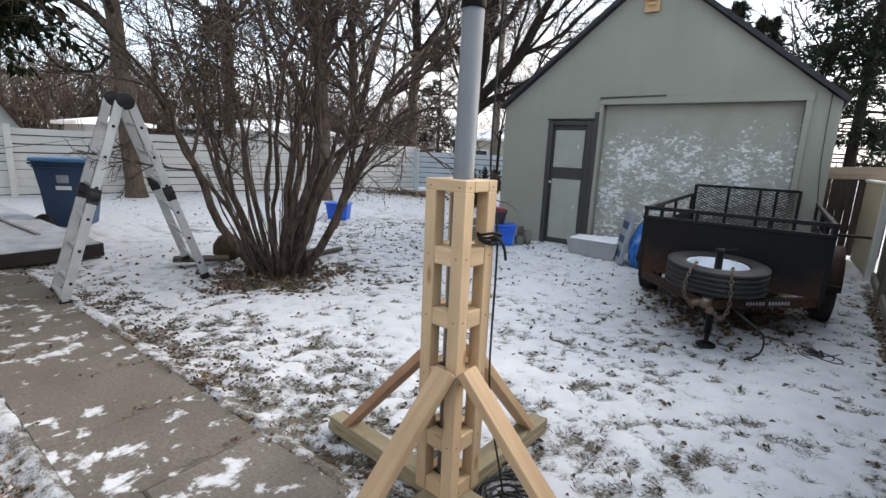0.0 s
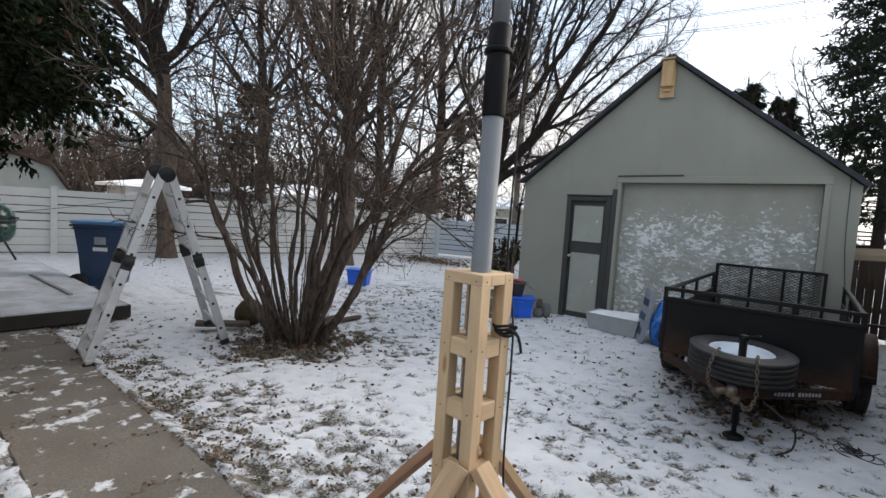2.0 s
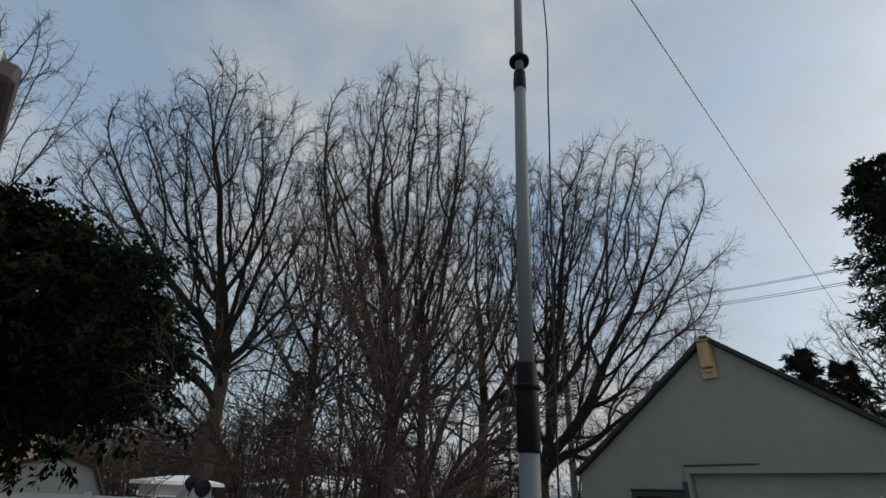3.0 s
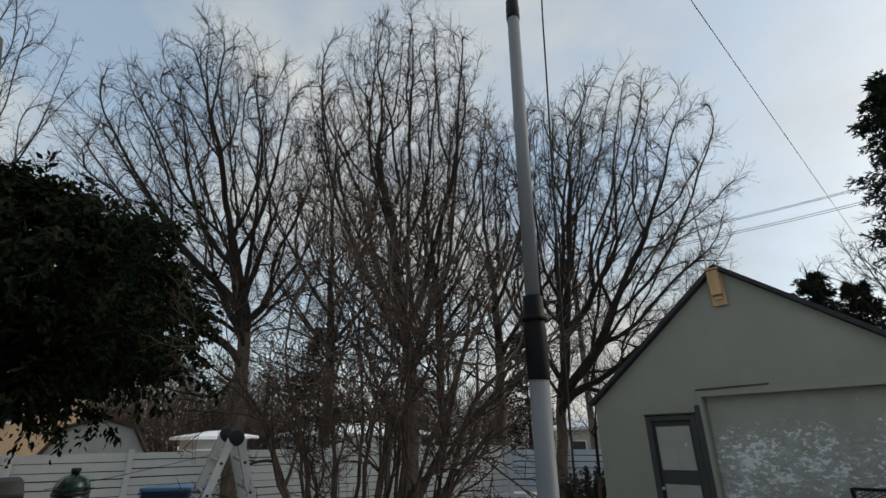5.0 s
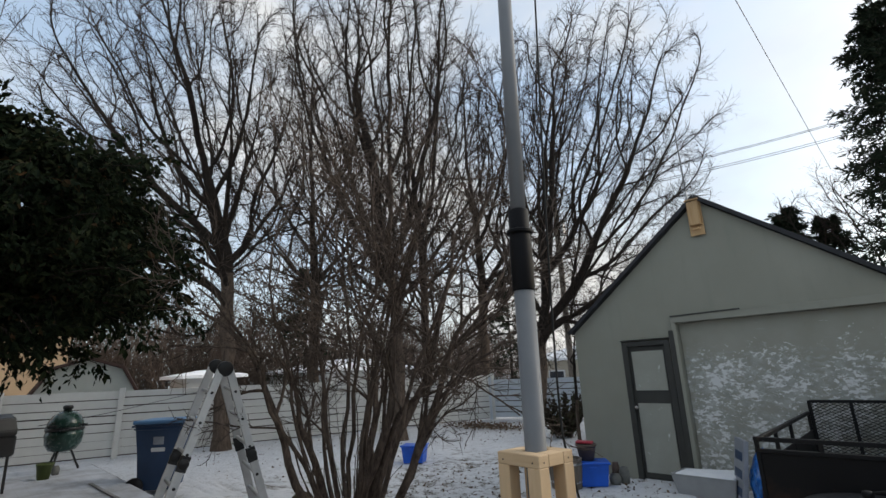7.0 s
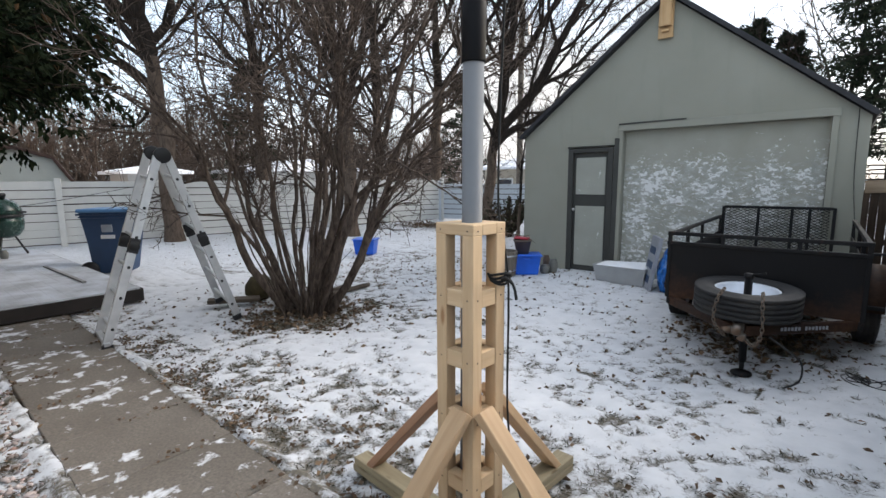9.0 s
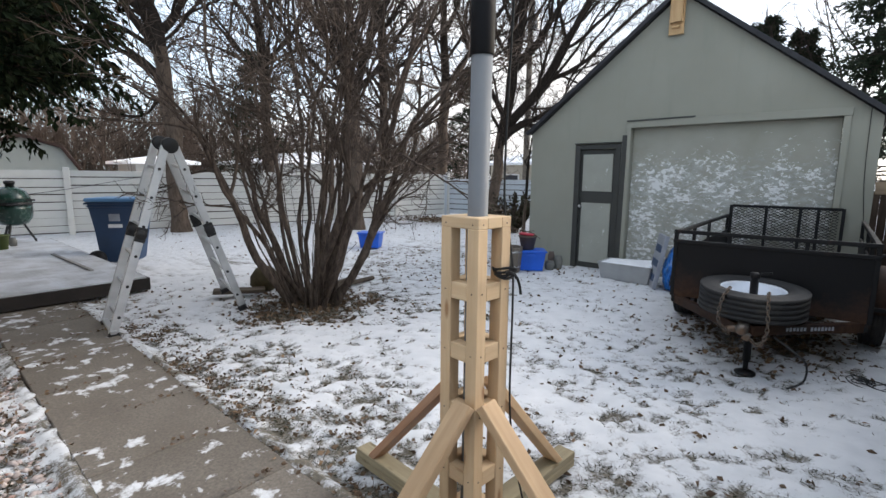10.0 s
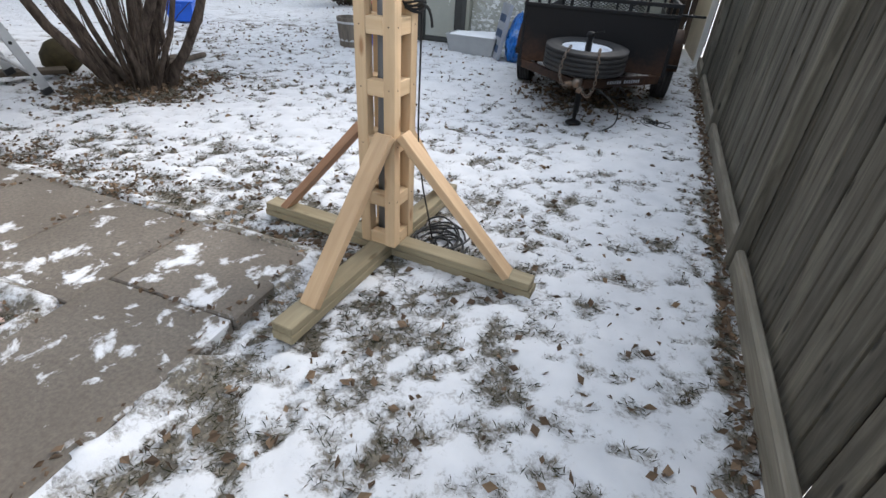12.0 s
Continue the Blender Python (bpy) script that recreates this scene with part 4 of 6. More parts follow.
def build_garage():
    root = thing("garage", Matrix(), "small gabled garage with sage green stucco and peeling doors", "garage")
    th = 0.18

    def front_at(x):
        return GE + (GZ - GE) * (1 - abs(x - GC) / ((GX1 - GC) if x > GC else (GC - GX0)))

    # front wall: strips between the openings
    def strip(x0, x1, zb, tops):
        bm = bmesh.new()
        xs = [x0] + [x for x in (GC,) if x0 < x < x1] + [x1]
        lo = [[bm.verts.new((x, y, zb)) for x in xs] for y in (GY, GY + th)]
        hi = [[bm.verts.new((x, y, tops(x))) for x in xs] for y in (GY, GY + th)]
        for k in range(len(xs) - 1):
            bm.faces.new((lo[0][k], lo[0][k + 1], hi[0][k + 1], hi[0][k]))
            bm.faces.new((lo[1][k + 1], lo[1][k], hi[1][k], hi[1][k + 1]))
            bm.faces.new((hi[0][k], hi[0][k + 1], hi[1][k + 1], hi[1][k]))
            bm.faces.new((lo[0][k + 1], lo[0][k], lo[1][k], lo[1][k + 1]))
        for e in (0, -1):
            f = (lo[0][e], hi[0][e], hi[1][e], lo[1][e])
            bm.faces.new(f if e else f[::-1])
        part("front_wall", bm, M["stucco"], root)

    strip(GX0, DX0, -0.05, front_at)
    strip(DX0, DX1, DZ, front_at)
    strip(DX1, OX0, -0.05, front_at)
    strip(OX0, OX1, OZ, front_at)
    strip(OX1, GX1, -0.05, front_at)
    box("side_wall", (th, GD - th, GE + 0.05), pose(GX0 + th / 2, GY + th + (GD - th) / 2, GE / 2 - 0.025), M["stucco"], root, 0.005)
    box("side_wall", (th, GD - th, GE + 0.05), pose(GX1 - th / 2, GY + th + (GD - th) / 2, GE / 2 - 0.025), M["stucco"], root, 0.005)
    box("back_wall", (GX1 - GX0 - 2 * th, th, GE), pose((GX0 + GX1) / 2, GY + GD - th / 2, GE / 2), M["stucco"], root, 0.005)
    # roof slopes with a dark edge
    rise, over = GZ - GE, 0.06
    for s, run in ((-1, GC - GX0), (1, GX1 - GC)):
        ang = math.degrees(math.atan2(rise, run))
        length = math.hypot(run, rise) + over / math.cos(radians(ang))
        mid = length / 2
        cx = GC + s * math.cos(radians(ang)) * mid
        cz = GZ + 0.055 - math.sin(radians(ang)) * mid
        slab = box("roof", (length, GD + 0.16, 0.05), pose(cx, GY + GD / 2 - 0.0, cz, 0, s * ang, 0), M["roof"], root, 0.006, "dark shingle roof slope")
        rake = box("rake_board", (length, 0.03, 0.06), pose(GC + s * (math.cos(radians(ang)) * mid - 0.0), GY - 0.096, cz - 0.005, 0, s * ang, 0), M["roof"], root, 0.004, "dark painted rake board")
    # header trim over the overhead door, weathered and lifting
    box("header_trim", (2.66, 0.035, 0.10), pose(-0.61, GY - 0.019, 2.315, 0, 0.0, 0), M["stucco"], root, 0.006)
    box("jamb", (0.07, 0.03, OZ + 0.02), pose(OX0 - 0.035, GY - 0.016, OZ / 2 - 0.005), M["stucco"], root, 0.005)
    box("jamb", (0.07, 0.03, OZ + 0.02), pose(OX1 + 0.035, GY - 0.016, OZ / 2 - 0.005), M["stucco"], root, 0.005)
    bar("split_strip", (-1.93, GY - 0.045, 2.366), (-0.98, GY - 0.040, 2.376), 0.012, 0.022, M["doorframe"], root, 0.003, label="cracked dark paint strip")
    # overhead door
    door = box("overhead_door", (OX1 - OX0 - 0.01, 0.05, OZ - 0.0), pose((OX0 + OX1) / 2, GY + 0.115, OZ / 2 - 0.0), M["peel"], root, 0.004, "overhead door with flaking sage and white paint")
    me = door.data
    me.transform(Matrix.Translation((0, 0, OZ / 2)))
    door.matrix_basis = pose((OX0 + OX1) / 2, GY + 0.115, 0)
    # side door
    fw = 0.085
    leaf = box("side_door", (DX1 - DX0 - 2 * fw, 0.04, DZ - 0.09), pose((DX0 + DX1) / 2, GY + 0.06, DZ / 2 - 0.04), M["doorframe"], root, 0.004, "narrow dark grey side door with two chipped panels")
    w = DX1 - DX0 - 2 * fw
    for zc, h in ((-0.37, 1.00), (0.62, 0.60)):
        box("door_panel", (w - 0.09, 0.016, h), pose(0.0, -0.024, zc - 0.02), M["panel"], leaf, 0.004, "chipped grey-green panel")
    part("door_knob", bm_lathe([(0.012, 0), (0.012, 0.03), (0.026, 0.036), (0.026, 0.055), (0.012, 0.065)], 14), M["galv"], leaf, "dull metal knob", pose(-w / 2 + 0.03, -0.02, 0.05, 90, 0, 0), True)
    box("door_frame", (fw, 0.09, DZ), pose(DX0 + fw / 2, GY + 0.035, DZ / 2 - 0.01), M["doorframe"], root, 0.004)
    box("door_frame", (fw, 0.09, DZ), pose(DX1 - fw / 2, GY + 0.035, DZ / 2 - 0.01), M["doorframe"], root, 0.004)
    box("door_frame", (DX1 - DX0 - 2 * fw, 0.09, 0.07), pose((DX0 + DX1) / 2, GY + 0.035, DZ - 0.045), M["doorframe"], root, 0.004)
    bar("drip_edge", (DX0 - 0.01, GY - 0.012, DZ + 0.012), (DX1 + 0.01, GY - 0.012, DZ + 0.012), 0.03, 0.014, M["blackplastic"], root, 0.002)
    bar("loose_board", (DX1 + 0.045, GY - 0.03, 0.05), (DX1 + 0.055, GY - 0.02, 2.16), 0.075, 0.028, M["doorframe"], root, 0.004, (0, 1, 0), "dark board leaning in the gap")
    # thin wire down the corner
    wire("corner_wire", [(GX1 - 0.12, GY - 0.012, 2.35), (GX1 - 0.10, GY - 0.02, 1.5), (GX1 - 0.02, GY - 0.02, 0.7), (GX1 + 0.0, GY - 0.03, 0.2)], 0.004, M["cable"], root, 24, 5)
    return root


build_garage()


def bat_house():
    root = thing("bat_house", pose(-1.325, GY - 0.03, 3.56), "new pale wooden bat house fixed under the gable peak", "bat house")
    box("backboard", (0.60, 0.20, 0.022), pose(0, -0.012, 0.26, 0, 90, 90), M["cedarbox"], root, 0.003)
    box("front_panel", (0.37, 0.15, 0.02), pose(0, -0.075, 0.30, 0, 90, 90), M["cedarbox"], root, 0.003)
    box("side_panel", (0.37, 0.05, 0.018), pose(-0.07, -0.048, 0.30, 0, 90, 0), M["cedarbox"], root, 0.002)
    box("side_panel", (0.37, 0.05, 0.018), pose(0.07, -0.048, 0.30, 0, 90, 0), M["cedarbox"], root, 0.002)
    box("landing_strip", (0.10, 0.03, 0.03), pose(0.0, -0.045, 0.06), M["cedarbox"], root, 0.003)
    box("roof_strip", (0.20, 0.10, 0.018), pose(0, -0.06, 0.50, -12, 0, 0), M["cedarbox"], root, 0.003)


bat_house()


def antenna():
    root = thing("whip_antenna", pose(-1.385, GY - 0.07, 3.95), "thin pale whip antenna standing at the gable peak", "antenna")
    part("bracket", bm_box(0.05, 0.06, 0.14, 0.006), M["galv"], root, "metal bracket", pose(0, 0.03, 0.12))
    part("base", bm_lathe([(0.016, 0.0), (0.016, 0.28), (0.010, 0.30)], 12), M["galv"], root, "", None, True)
    part("whip", bm_lathe([(0.012, 0.29), (0.010, 1.6), (0.007, 2.6)], 10), M["mast"], root, "", None, True)


antenna()


# ---------------------------------------------------------------- trailer
TR = pose(0.305, 4.60, 0, 0, 0, 1.2)
TW, TL = 0.70, 2.72        # half width and length of the box


def ring_tyre(r, w, rim):
    """A tyre section turned about z, lying flat."""
    prof = [(rim, -w * 0.36), (rim + 0.02, -w * 0.46), (r - 0.05, -w * 0.5), (r - 0.015, -w * 0.42)]
    for k in range(5):
        z = -w * 0.38 + k * w * 0.19
        prof += [(r, z - w * 0.06), (r, z + w * 0.06), (r - 0.012, z + w * 0.07), (r - 0.012, z + w * 0.12)]
    prof = prof[:-2] + [(r - 0.015, w * 0.42), (r - 0.05, w * 0.5), (rim + 0.02, w * 0.46), (rim, w * 0.36)]
    bm = bm_lathe(prof + [prof[0]], 40, False)
    bmesh.ops.remove_doubles(bm, verts=bm.verts[:], dist=1e-5)
    return bm


def wheel(parent, m, r, w, label=""):
    ty = part("wheel", ring_tyre(r, w, r * 0.60), M["rubber"], parent, label or "black rubber tyre", m, True)
    rr = r * 0.61
    prof = [(0.035, -0.01), (rr * 0.45, 0.02), (rr * 0.62, -0.01), (rr * 0.85, -0.015), (rr * 0.93, w * 0.30), (rr, w * 0.38), (rr, -w * 0.38), (rr * 0.9, -w * 0.3), (0.035, -0.03)]
    part("rim", bm_lathe(prof + [prof[0]], 32, False), M["rim"], ty, "pale painted steel rim", None, True)
    return ty


def mesh_panel(w, h, step):
    """Expanded-metal mesh as crossing thin bars."""
    segs = []
    dx, dz = step, step * 0.5
    nx, nz = int(w / dx), int(h / dz)
    for i in range(nx):
        for j in range(nz):
            x, z = i * dx, j * dz
            if (i + j) % 2:
                segs.append(((x, 0, z), (min(w, x + dx), 0, min(h, z + dz))))
            else:
                segs.append(((x, 0, min(h, z + dz)), (min(w, x + dx), 0, z)))
    P = np.array(segs)
    return P, np.full(P.shape[:2], 0.0036)


def build_trailer():
    root = thing("utility_trailer", TR, "small black utility trailer with rusty front panel and mesh tailgate", "trailer")
    z0, z1 = 0.42, 0.925
    fp = part("front_panel", bm_box(2 * TW, 0.012, z1 - z0, 0.003), M["trailer"], root, "rust-stained black steel front panel", pose(0, 0, 0))
    fp.data.transform(Matrix.Translation((0, 0, (z0 + z1) / 2)))
    for s in (-1, 1):
        sp = part("side_panel", bm_box(0.012, TL, z1 - z0 - 0.10, 0.003), M["trailer"], root, "", pose(s * (TW - 0.008), TL / 2 + 0.008, 0))
        sp.data.transform(Matrix.Translation((0, 0, (z0 + z1) / 2 - 0.05)))
        bar("frame_rail", (s * (TW - 0.02), 0, z0 - 0.035), (s * (TW - 0.02), TL, z0 - 0.035), 0.05, 0.06, M["blacksteel"], root)
        bar("side_rail", (s * TW, 0.0, z1 + 0.09), (s * TW, TL, z1 + 0.09), 0.035, 0.035, M["blacksteel"], root)
        for y in (0.0, 0.75, 1.5, TL):
            bar("upright", (s * TW, y, z0), (s * TW, y, z1 + 0.09), 0.032, 0.032, M["blacksteel"], root, 0.003, (0, 1, 0))
        # fender: an arch over the wheel
        bm = bmesh.new()
        arc = [(0.41 * math.cos(a), 0.41 * math.sin(a)) for a in np.linspace(radians(5), radians(175), 15)]
        cols = []
        for x in (0.0, 0.17):
            cols.append([(bm.verts.new((x, y, z)), bm.verts.new((x, y * 0.985, z * 0.985))) for y, z in arc])
        for k in range(len(arc) - 1):
            a, b = cols
            bm.faces.new((a[k][0], a[k + 1][0], b[k + 1][0], b[k][0]))
            bm.faces.new((a[k][1], b[k][1], b[k + 1][1], a[k + 1][1]))
            bm.faces.new((b[k][0], b[k + 1][0], b[k + 1][1], b[k][1]))
            bm.faces.new((a[k][0], a[k][1], a[k + 1][1], a[k + 1][0]))
        bmesh.ops.recalc_face_normals(bm, faces=bm.faces[:])
        fx = TW + 0.01 if s > 0 else -TW - 0.18
        part("fender", bm, M["trailer"], root, "rusty arched fender", pose(fx, 1.05, 0.33), True)
        wheel(root, pose(s * (TW + 0.085), 1.05, 0.315, 0, 90 * s, 0), 0.315, 0.17)
        bar("fender_bracket", (s * (TW + 0.02), 0.60, 0.42), (s * (TW + 0.17), 0.60, 0.42), 0.05, 0.03, M["blacksteel"], root)
    bar("front_rail", (-TW - 0.02, -0.005, z1 + 0.012), (TW + 0.02, -0.005, z1 + 0.012), 0.04, 0.03, M["blacksteel"], root)
    bar("front_rail", (-TW - 0.02, 0.0, z1 + 0.10), (TW + 0.02, 0.0, z1 + 0.10), 0.034, 0.034, M["blacksteel"], root)
    for x in (-0.27, 0.27):
        bar("upright", (x, 0, z1), (x, 0, z1 + 0.09), 0.03, 0.03, M["blacksteel"], root, 0.003, (0, 1, 0))
    bar("tow_bar_end", (TW, -0.005, z1 + 0.03), (TW + 0.22, 0.02, z1 + 0.03), 0.03, 0.02, M["blacksteel"], root)
    box("bed_floor", (2 * TW - 0.03, TL - 0.02, 0.03), pose(0, TL / 2, z0 + 0.012), M["deckwood"], root, 0.003, "worn plank bed")
    bar("axle", (-TW - 0.04, 1.05, 0.315), (TW + 0.04, 1.05, 0.315), 0.05, 0.05, M["blacksteel"], root)
    for s in (-1, 1):
        bar("leaf_spring", (s * (TW - 0.05), 0.72, 0.37), (s * (TW - 0.05), 1.38, 0.37), 0.045, 0.03, M["blacksteel"], root)
    # tailgate
    gate = part("tailgate", bm_box(0.04, 0.04, 0.62, 0.004), M["blacksteel"], root, "black mesh tailgate", pose(-TW + 0.03, TL + 0.03, z0 + 0.43))
    for x in (0.40, 0.76, 0.94, 1.18):
        box("upright", (0.035, 0.035, 0.62), pose(x, 0, 0), M["blacksteel"], gate, 0.003)
    for z in (-0.30, 0.30):
        box("rail", (1.16, 0.034, 0.034), pose(0.59, 0, z), M["blacksteel"], gate, 0.003)
    P, R = mesh_panel(1.14, 0.58, 0.036)
    hang("mesh", tube_mesh("mesh", [(P, R, 4)], M["blacksteel"], False), gate, "expanded steel mesh", pose(0.02, 0.0, -0.29))
    # tongue, jack, coupler, spare wheel, chains
    tip = Vector((-0.03, -0.74, 0.40))
    for s in (-1, 1):
        bar("tongue", (s * 0.66, 0.02, 0.385), (tip.x + s * 0.04, tip.y + 0.06, 0.40), 0.05, 0.075, M["trailer"], root, label="rusty angled tongue bar")
    bar("coupler", (tip.x, tip.y + 0.14, 0.43), (tip.x, tip.y - 0.06, 0.42), 0.075, 0.06, M["chain"], root, 0.012, label="worn steel ball coupler")
    part("coupler_socket", bm_lathe([(0.02, -0.03), (0.034, -0.02), (0.038, 0.02), (0.028, 0.04), (0.01, 0.046)], 16), M["chain"], root, "worn steel coupler socket", pose(tip.x, tip.y - 0.07, 0.42), True)
    wheel(root, pose(-0.03, -0.36, 0.575, 3, 1, 0), 0.372, 0.21, "spare tyre lying flat on the tongue")
    part("jack_tube", bm_lathe([(0.028, 0.10), (0.028, 0.76), (0.034, 0.765), (0.034, 0.80), (0.02, 0.805)], 16), M["blacksteel"], root, "black tongue jack", pose(tip.x + 0.02, tip.y + 0.24, 0), True)
    part("jack_foot", bm_lathe([(0.018, 0.02), (0.018, 0.12)], 12), M["blacksteel"], root, "", pose(tip.x + 0.02, tip.y + 0.24, 0), True)
    part("jack_plate", bm_lathe([(0.075, -0.005), (0.075, 0.008), (0.03, 0.03)], 16), M["blacksteel"], root, "", pose(tip.x + 0.02, tip.y + 0.24, 0), True)
    bar("jack_crank", (tip.x + 0.02, tip.y + 0.24, 0.79), (tip.x + 0.13, tip.y + 0.20, 0.82), 0.014, 0.014, M["blacksteel"], root)

    def chain(points, n):
        """Links as flattened rings, one mesh each, sharing data."""
        t = np.linspace(0, 2 * np.pi, 15)
        ring = np.stack([0.022 * np.cos(t), 0.012 * np.sin(t), 0 * t], 1)[None]
        me = tube_mesh("link", [(ring, np.full(ring.shape[:2], 0.0045), 5)], M["chain"])
        line = smooth_line(points, n + 1)
        holder = part("safety_chain", bm_lathe([(0.008, 0), (0.008, 0.012)], 6), M["chain"], root, "hanging rusty chain", pose(*line[0]))
        for k in range(n):
            m, _ = beam(line[k] - line[0], line[k + 1] - line[0], (0.3, 0.9, 0.2))
            hang("link", me, holder, "", m @ pose(0, 0, 0, 90 * (k % 2), 0, 0))
    chain([(0.10, -0.67, 0.69), (0.11, -0.74, 0.60), (0.12, -0.76, 0.42), (0.08, -0.77, 0.32), (0.02, -0.77, 0.36)], 18)
    chain([(-0.15, -0.64, 0.69), (-0.18, -0.74, 0.62), (-0.19, -0.76, 0.46), (-0.12, -0.75, 0.36)], 13)
    wire("plug_lead", [(0.16, -0.62, 0.36), (0.26, -0.64, 0.30), (0.36, -0.66, 0.22), (0.36, -0.70, 0.10), (0.27, -0.73, 0.03)], 0.007, M["cable"], root, 30, 6)
    # a line of worn lettering along the tongue, drawn as plain bars
    a, b = Vector((0.66, 0.02, 0.385)), Vector((tip.x + 0.04, tip.y + 0.06, 0.405))
    lm, _ = beam(a, b)
    for k in range(14):
        if k != 7:
            box("worn_letter_bar", (0.020, 0.003, 0.026 + 0.004 * (k % 3 == 0)), lm @ pose(-0.20 + 0.030 * k, 0.0265, 0), M["panelgrey"], root, 0.001)
    part("padlock", bm_box(0.05, 0.035, 0.06, 0.008, 2), M["chain"], root, "bright steel padlock", pose(tip.x + 0.03, tip.y - 0.03, 0.37, 10, 20, 0))
    part("latch", bm_lathe([(0.022, -0.05), (0.026, -0.03), (0.026, 0.03), (0.018, 0.05)], 14), M["chain"], root, "worn steel latch", pose(tip.x - 0.06, tip.y + 0.02, 0.40, 0, 80, 20), True)


build_trailer()


# ---------------------------------------------------------------- right-hand wooden fence
def build_wood_fence():
    root = thing("wooden_fence", Matrix(), "weathered dark grey vertical board fence with a kick board", "fence")
    ax, ay, bx, by = 1.27, -2.9, 1.73, 8.2
    L = math.hypot(bx - ax, by - ay)
    ux, uy = (bx - ax) / L, (by - ay) / L
    yaw = math.degrees(math.atan2(uy, ux))
    rng = random.Random(8)
    s, w = 0.0, 0.150
    H = 1.50
    while s < L:
        ww = w + rng.uniform(-0.006, 0.006)
        m = pose(ax + ux * (s + ww / 2) + 0.02, ay + uy * (s + ww / 2), 0.06 + H / 2, 0, 0, yaw) @ pose(0, rng.uniform(-0.004, 0.004), 0, 0, -90, rng.uniform(-1.2, 1.2))
        bm = bm_box(H + rng.uniform(-0.01, 0.01), 0.018, ww - 0.020, 0.003)
        part("board", bm, M["greywood"], root, "", m)
        s += ww
    # added sheet, no real part: keeps the gaps between boards shade-dark
    box("backing", (L, 0.02, H - 0.06), pose((ax + bx) / 2 + 0.055, (ay + by) / 2, 0.06 + H / 2, 0, 0, yaw), M["darkboard"], root, 0.002, "added dark sheet standing in for shade in the gaps")
    for k in range(5):
        s0 = 2.43 * k
        if s0 > L:
            break
        px, py = ax + ux * s0, ay + uy * s0
        box("post", (1.85, 0.075, 0.075), pose(px - 0.03, py, 0.86, 0, -90, yaw), M["greywood"], root, 0.006)
        e = min(s0 + 2.43, L)
        m = pose(ax + ux * (s0 + e) / 2 - 0.03, ay + uy * (s0 + e) / 2, 0.07, 0, 0, yaw) @ pose(0, 0, 0, rng.uniform(-3, 3), rng.uniform(-0.4, 0.4), rng.uniform(-0.3, 0.3))
        box("kick_board", (e - s0 - 0.10, 0.045, 0.135), m, M["kick"], root, 0.012, "pale weathered kick board")
        for z in (1.50, 1.83):
            box("rail", (e - s0 - 0.08, 0.038, 0.085), pose(ax + ux * (s0 + e) / 2 + 0.0, ay + uy * (s0 + e) / 2, z, 0, 0, yaw), M["greywood"], root, 0.005)
        nsl = 7
        for j in range(nsl):
            ss = s0 + (e - s0) * (j + 0.5) / nsl
            box("lattice_slat", (0.30, 0.012, 0.11), pose(ax + ux * ss + 0.02, ay + uy * ss, 1.665, 0, -90, yaw), M["greywood"], root, 0.002)


build_wood_fence()


def build_far_side():
    # pale panel fence and dark picket gate beyond the trailer
    root = thing("side_gate", Matrix(), "dark picket gate topped by a tan board beside the garage", "gate")
    for k in range(8):
        x = 1.10 + 0.112 * k
        box("picket", (1.25, (0.111, 0.106, 0.111, 0.098)[k % 4], 0.02), pose(x, 10.05, 0.68, 0, -90, 90), M["darkboard"], root, 0.003)
    bar("top_board", (1.08, 10.02, 1.38), (1.92, 10.02, 1.42), 0.03, 0.20, M["tanboard"], root, 0.004, label="pale tan top board")
    bar("rail", (1.08, 10.08, 0.5), (1.92, 10.08, 0.5), 0.03, 0.09, M["darkboard"], root, 0.004)
    p = thing("pale_fence_panel", Matrix(), "pale beige fence panel with a whitish post and cap", "fence")
    box("panel", (0.05, 1.7, 1.26), pose(1.64, 9.15, 0.64, 0, 0, 2), M["beige"], p, 0.006)
    box("post", (0.08, 0.08, 1.36), pose(1.665, 8.25, 0.67), M["white_board"], p, 0.008, "white corner post")
    box("cap", (0.10, 1.7, 0.05), pose(1.64, 9.15, 1.29, 0, 0, 2), M["white_board"], p, 0.015, "pale cap board")


build_far_side()


# ---------------------------------------------------------------- white back fence
FA, FB, FG = Vector((-15.3, -4.0, 0)), Vector((-11.1, 14.0, 0)), Vector((-7.4, 15.2, 0))


def build_white_fence():
    root = thing("white_fence", Matrix(), "long off-white horizontal board fence with dark uneven gaps", "fence")
    d = FB - FA
    L = d.length
    u = d / L
    yaw = math.degrees(math.atan2(u.y, u.x))
    rng = random.Random(4)
    n = 8
    seg = L / n
    for k in range(n + 1):
        p = FA + u * seg * k
        box("post", (0.13, 0.12, 1.66), pose(p.x + 0.05, p.y, 0.81, 0, 0, yaw), M["white_board"], root, 0.01)
    for k in range(n):
        c = FA + u * seg * (k + 0.5)
        z = 0.06
        for j in range(8):
            h = rng.choice((0.17, 0.19, 0.20, 0.185))
            if j == 7:
                h = 1.58 - z
            gap = rng.choice((0.008, 0.014, 0.022, 0.032))
            m = pose(c.x, c.y, z + h / 2, 0, 0, yaw) @ pose(0, 0, 0, rng.uniform(-1.5, 1.5), rng.uniform(-0.22, 0.22), 0)
            box("board", (seg - 0.10, 0.03, h - gap), m, M["white_board"], root, 0.004)
            z += h
        # added dark sheet that stands in for the shade between the boards
        box("backing", (seg - 0.05, 0.02, 1.48), pose(c.x - 0.05, c.y, 0.78, 0, 0, yaw), M["darkboard"], root, 0.002, "added dark sheet standing in for shade in the gaps")


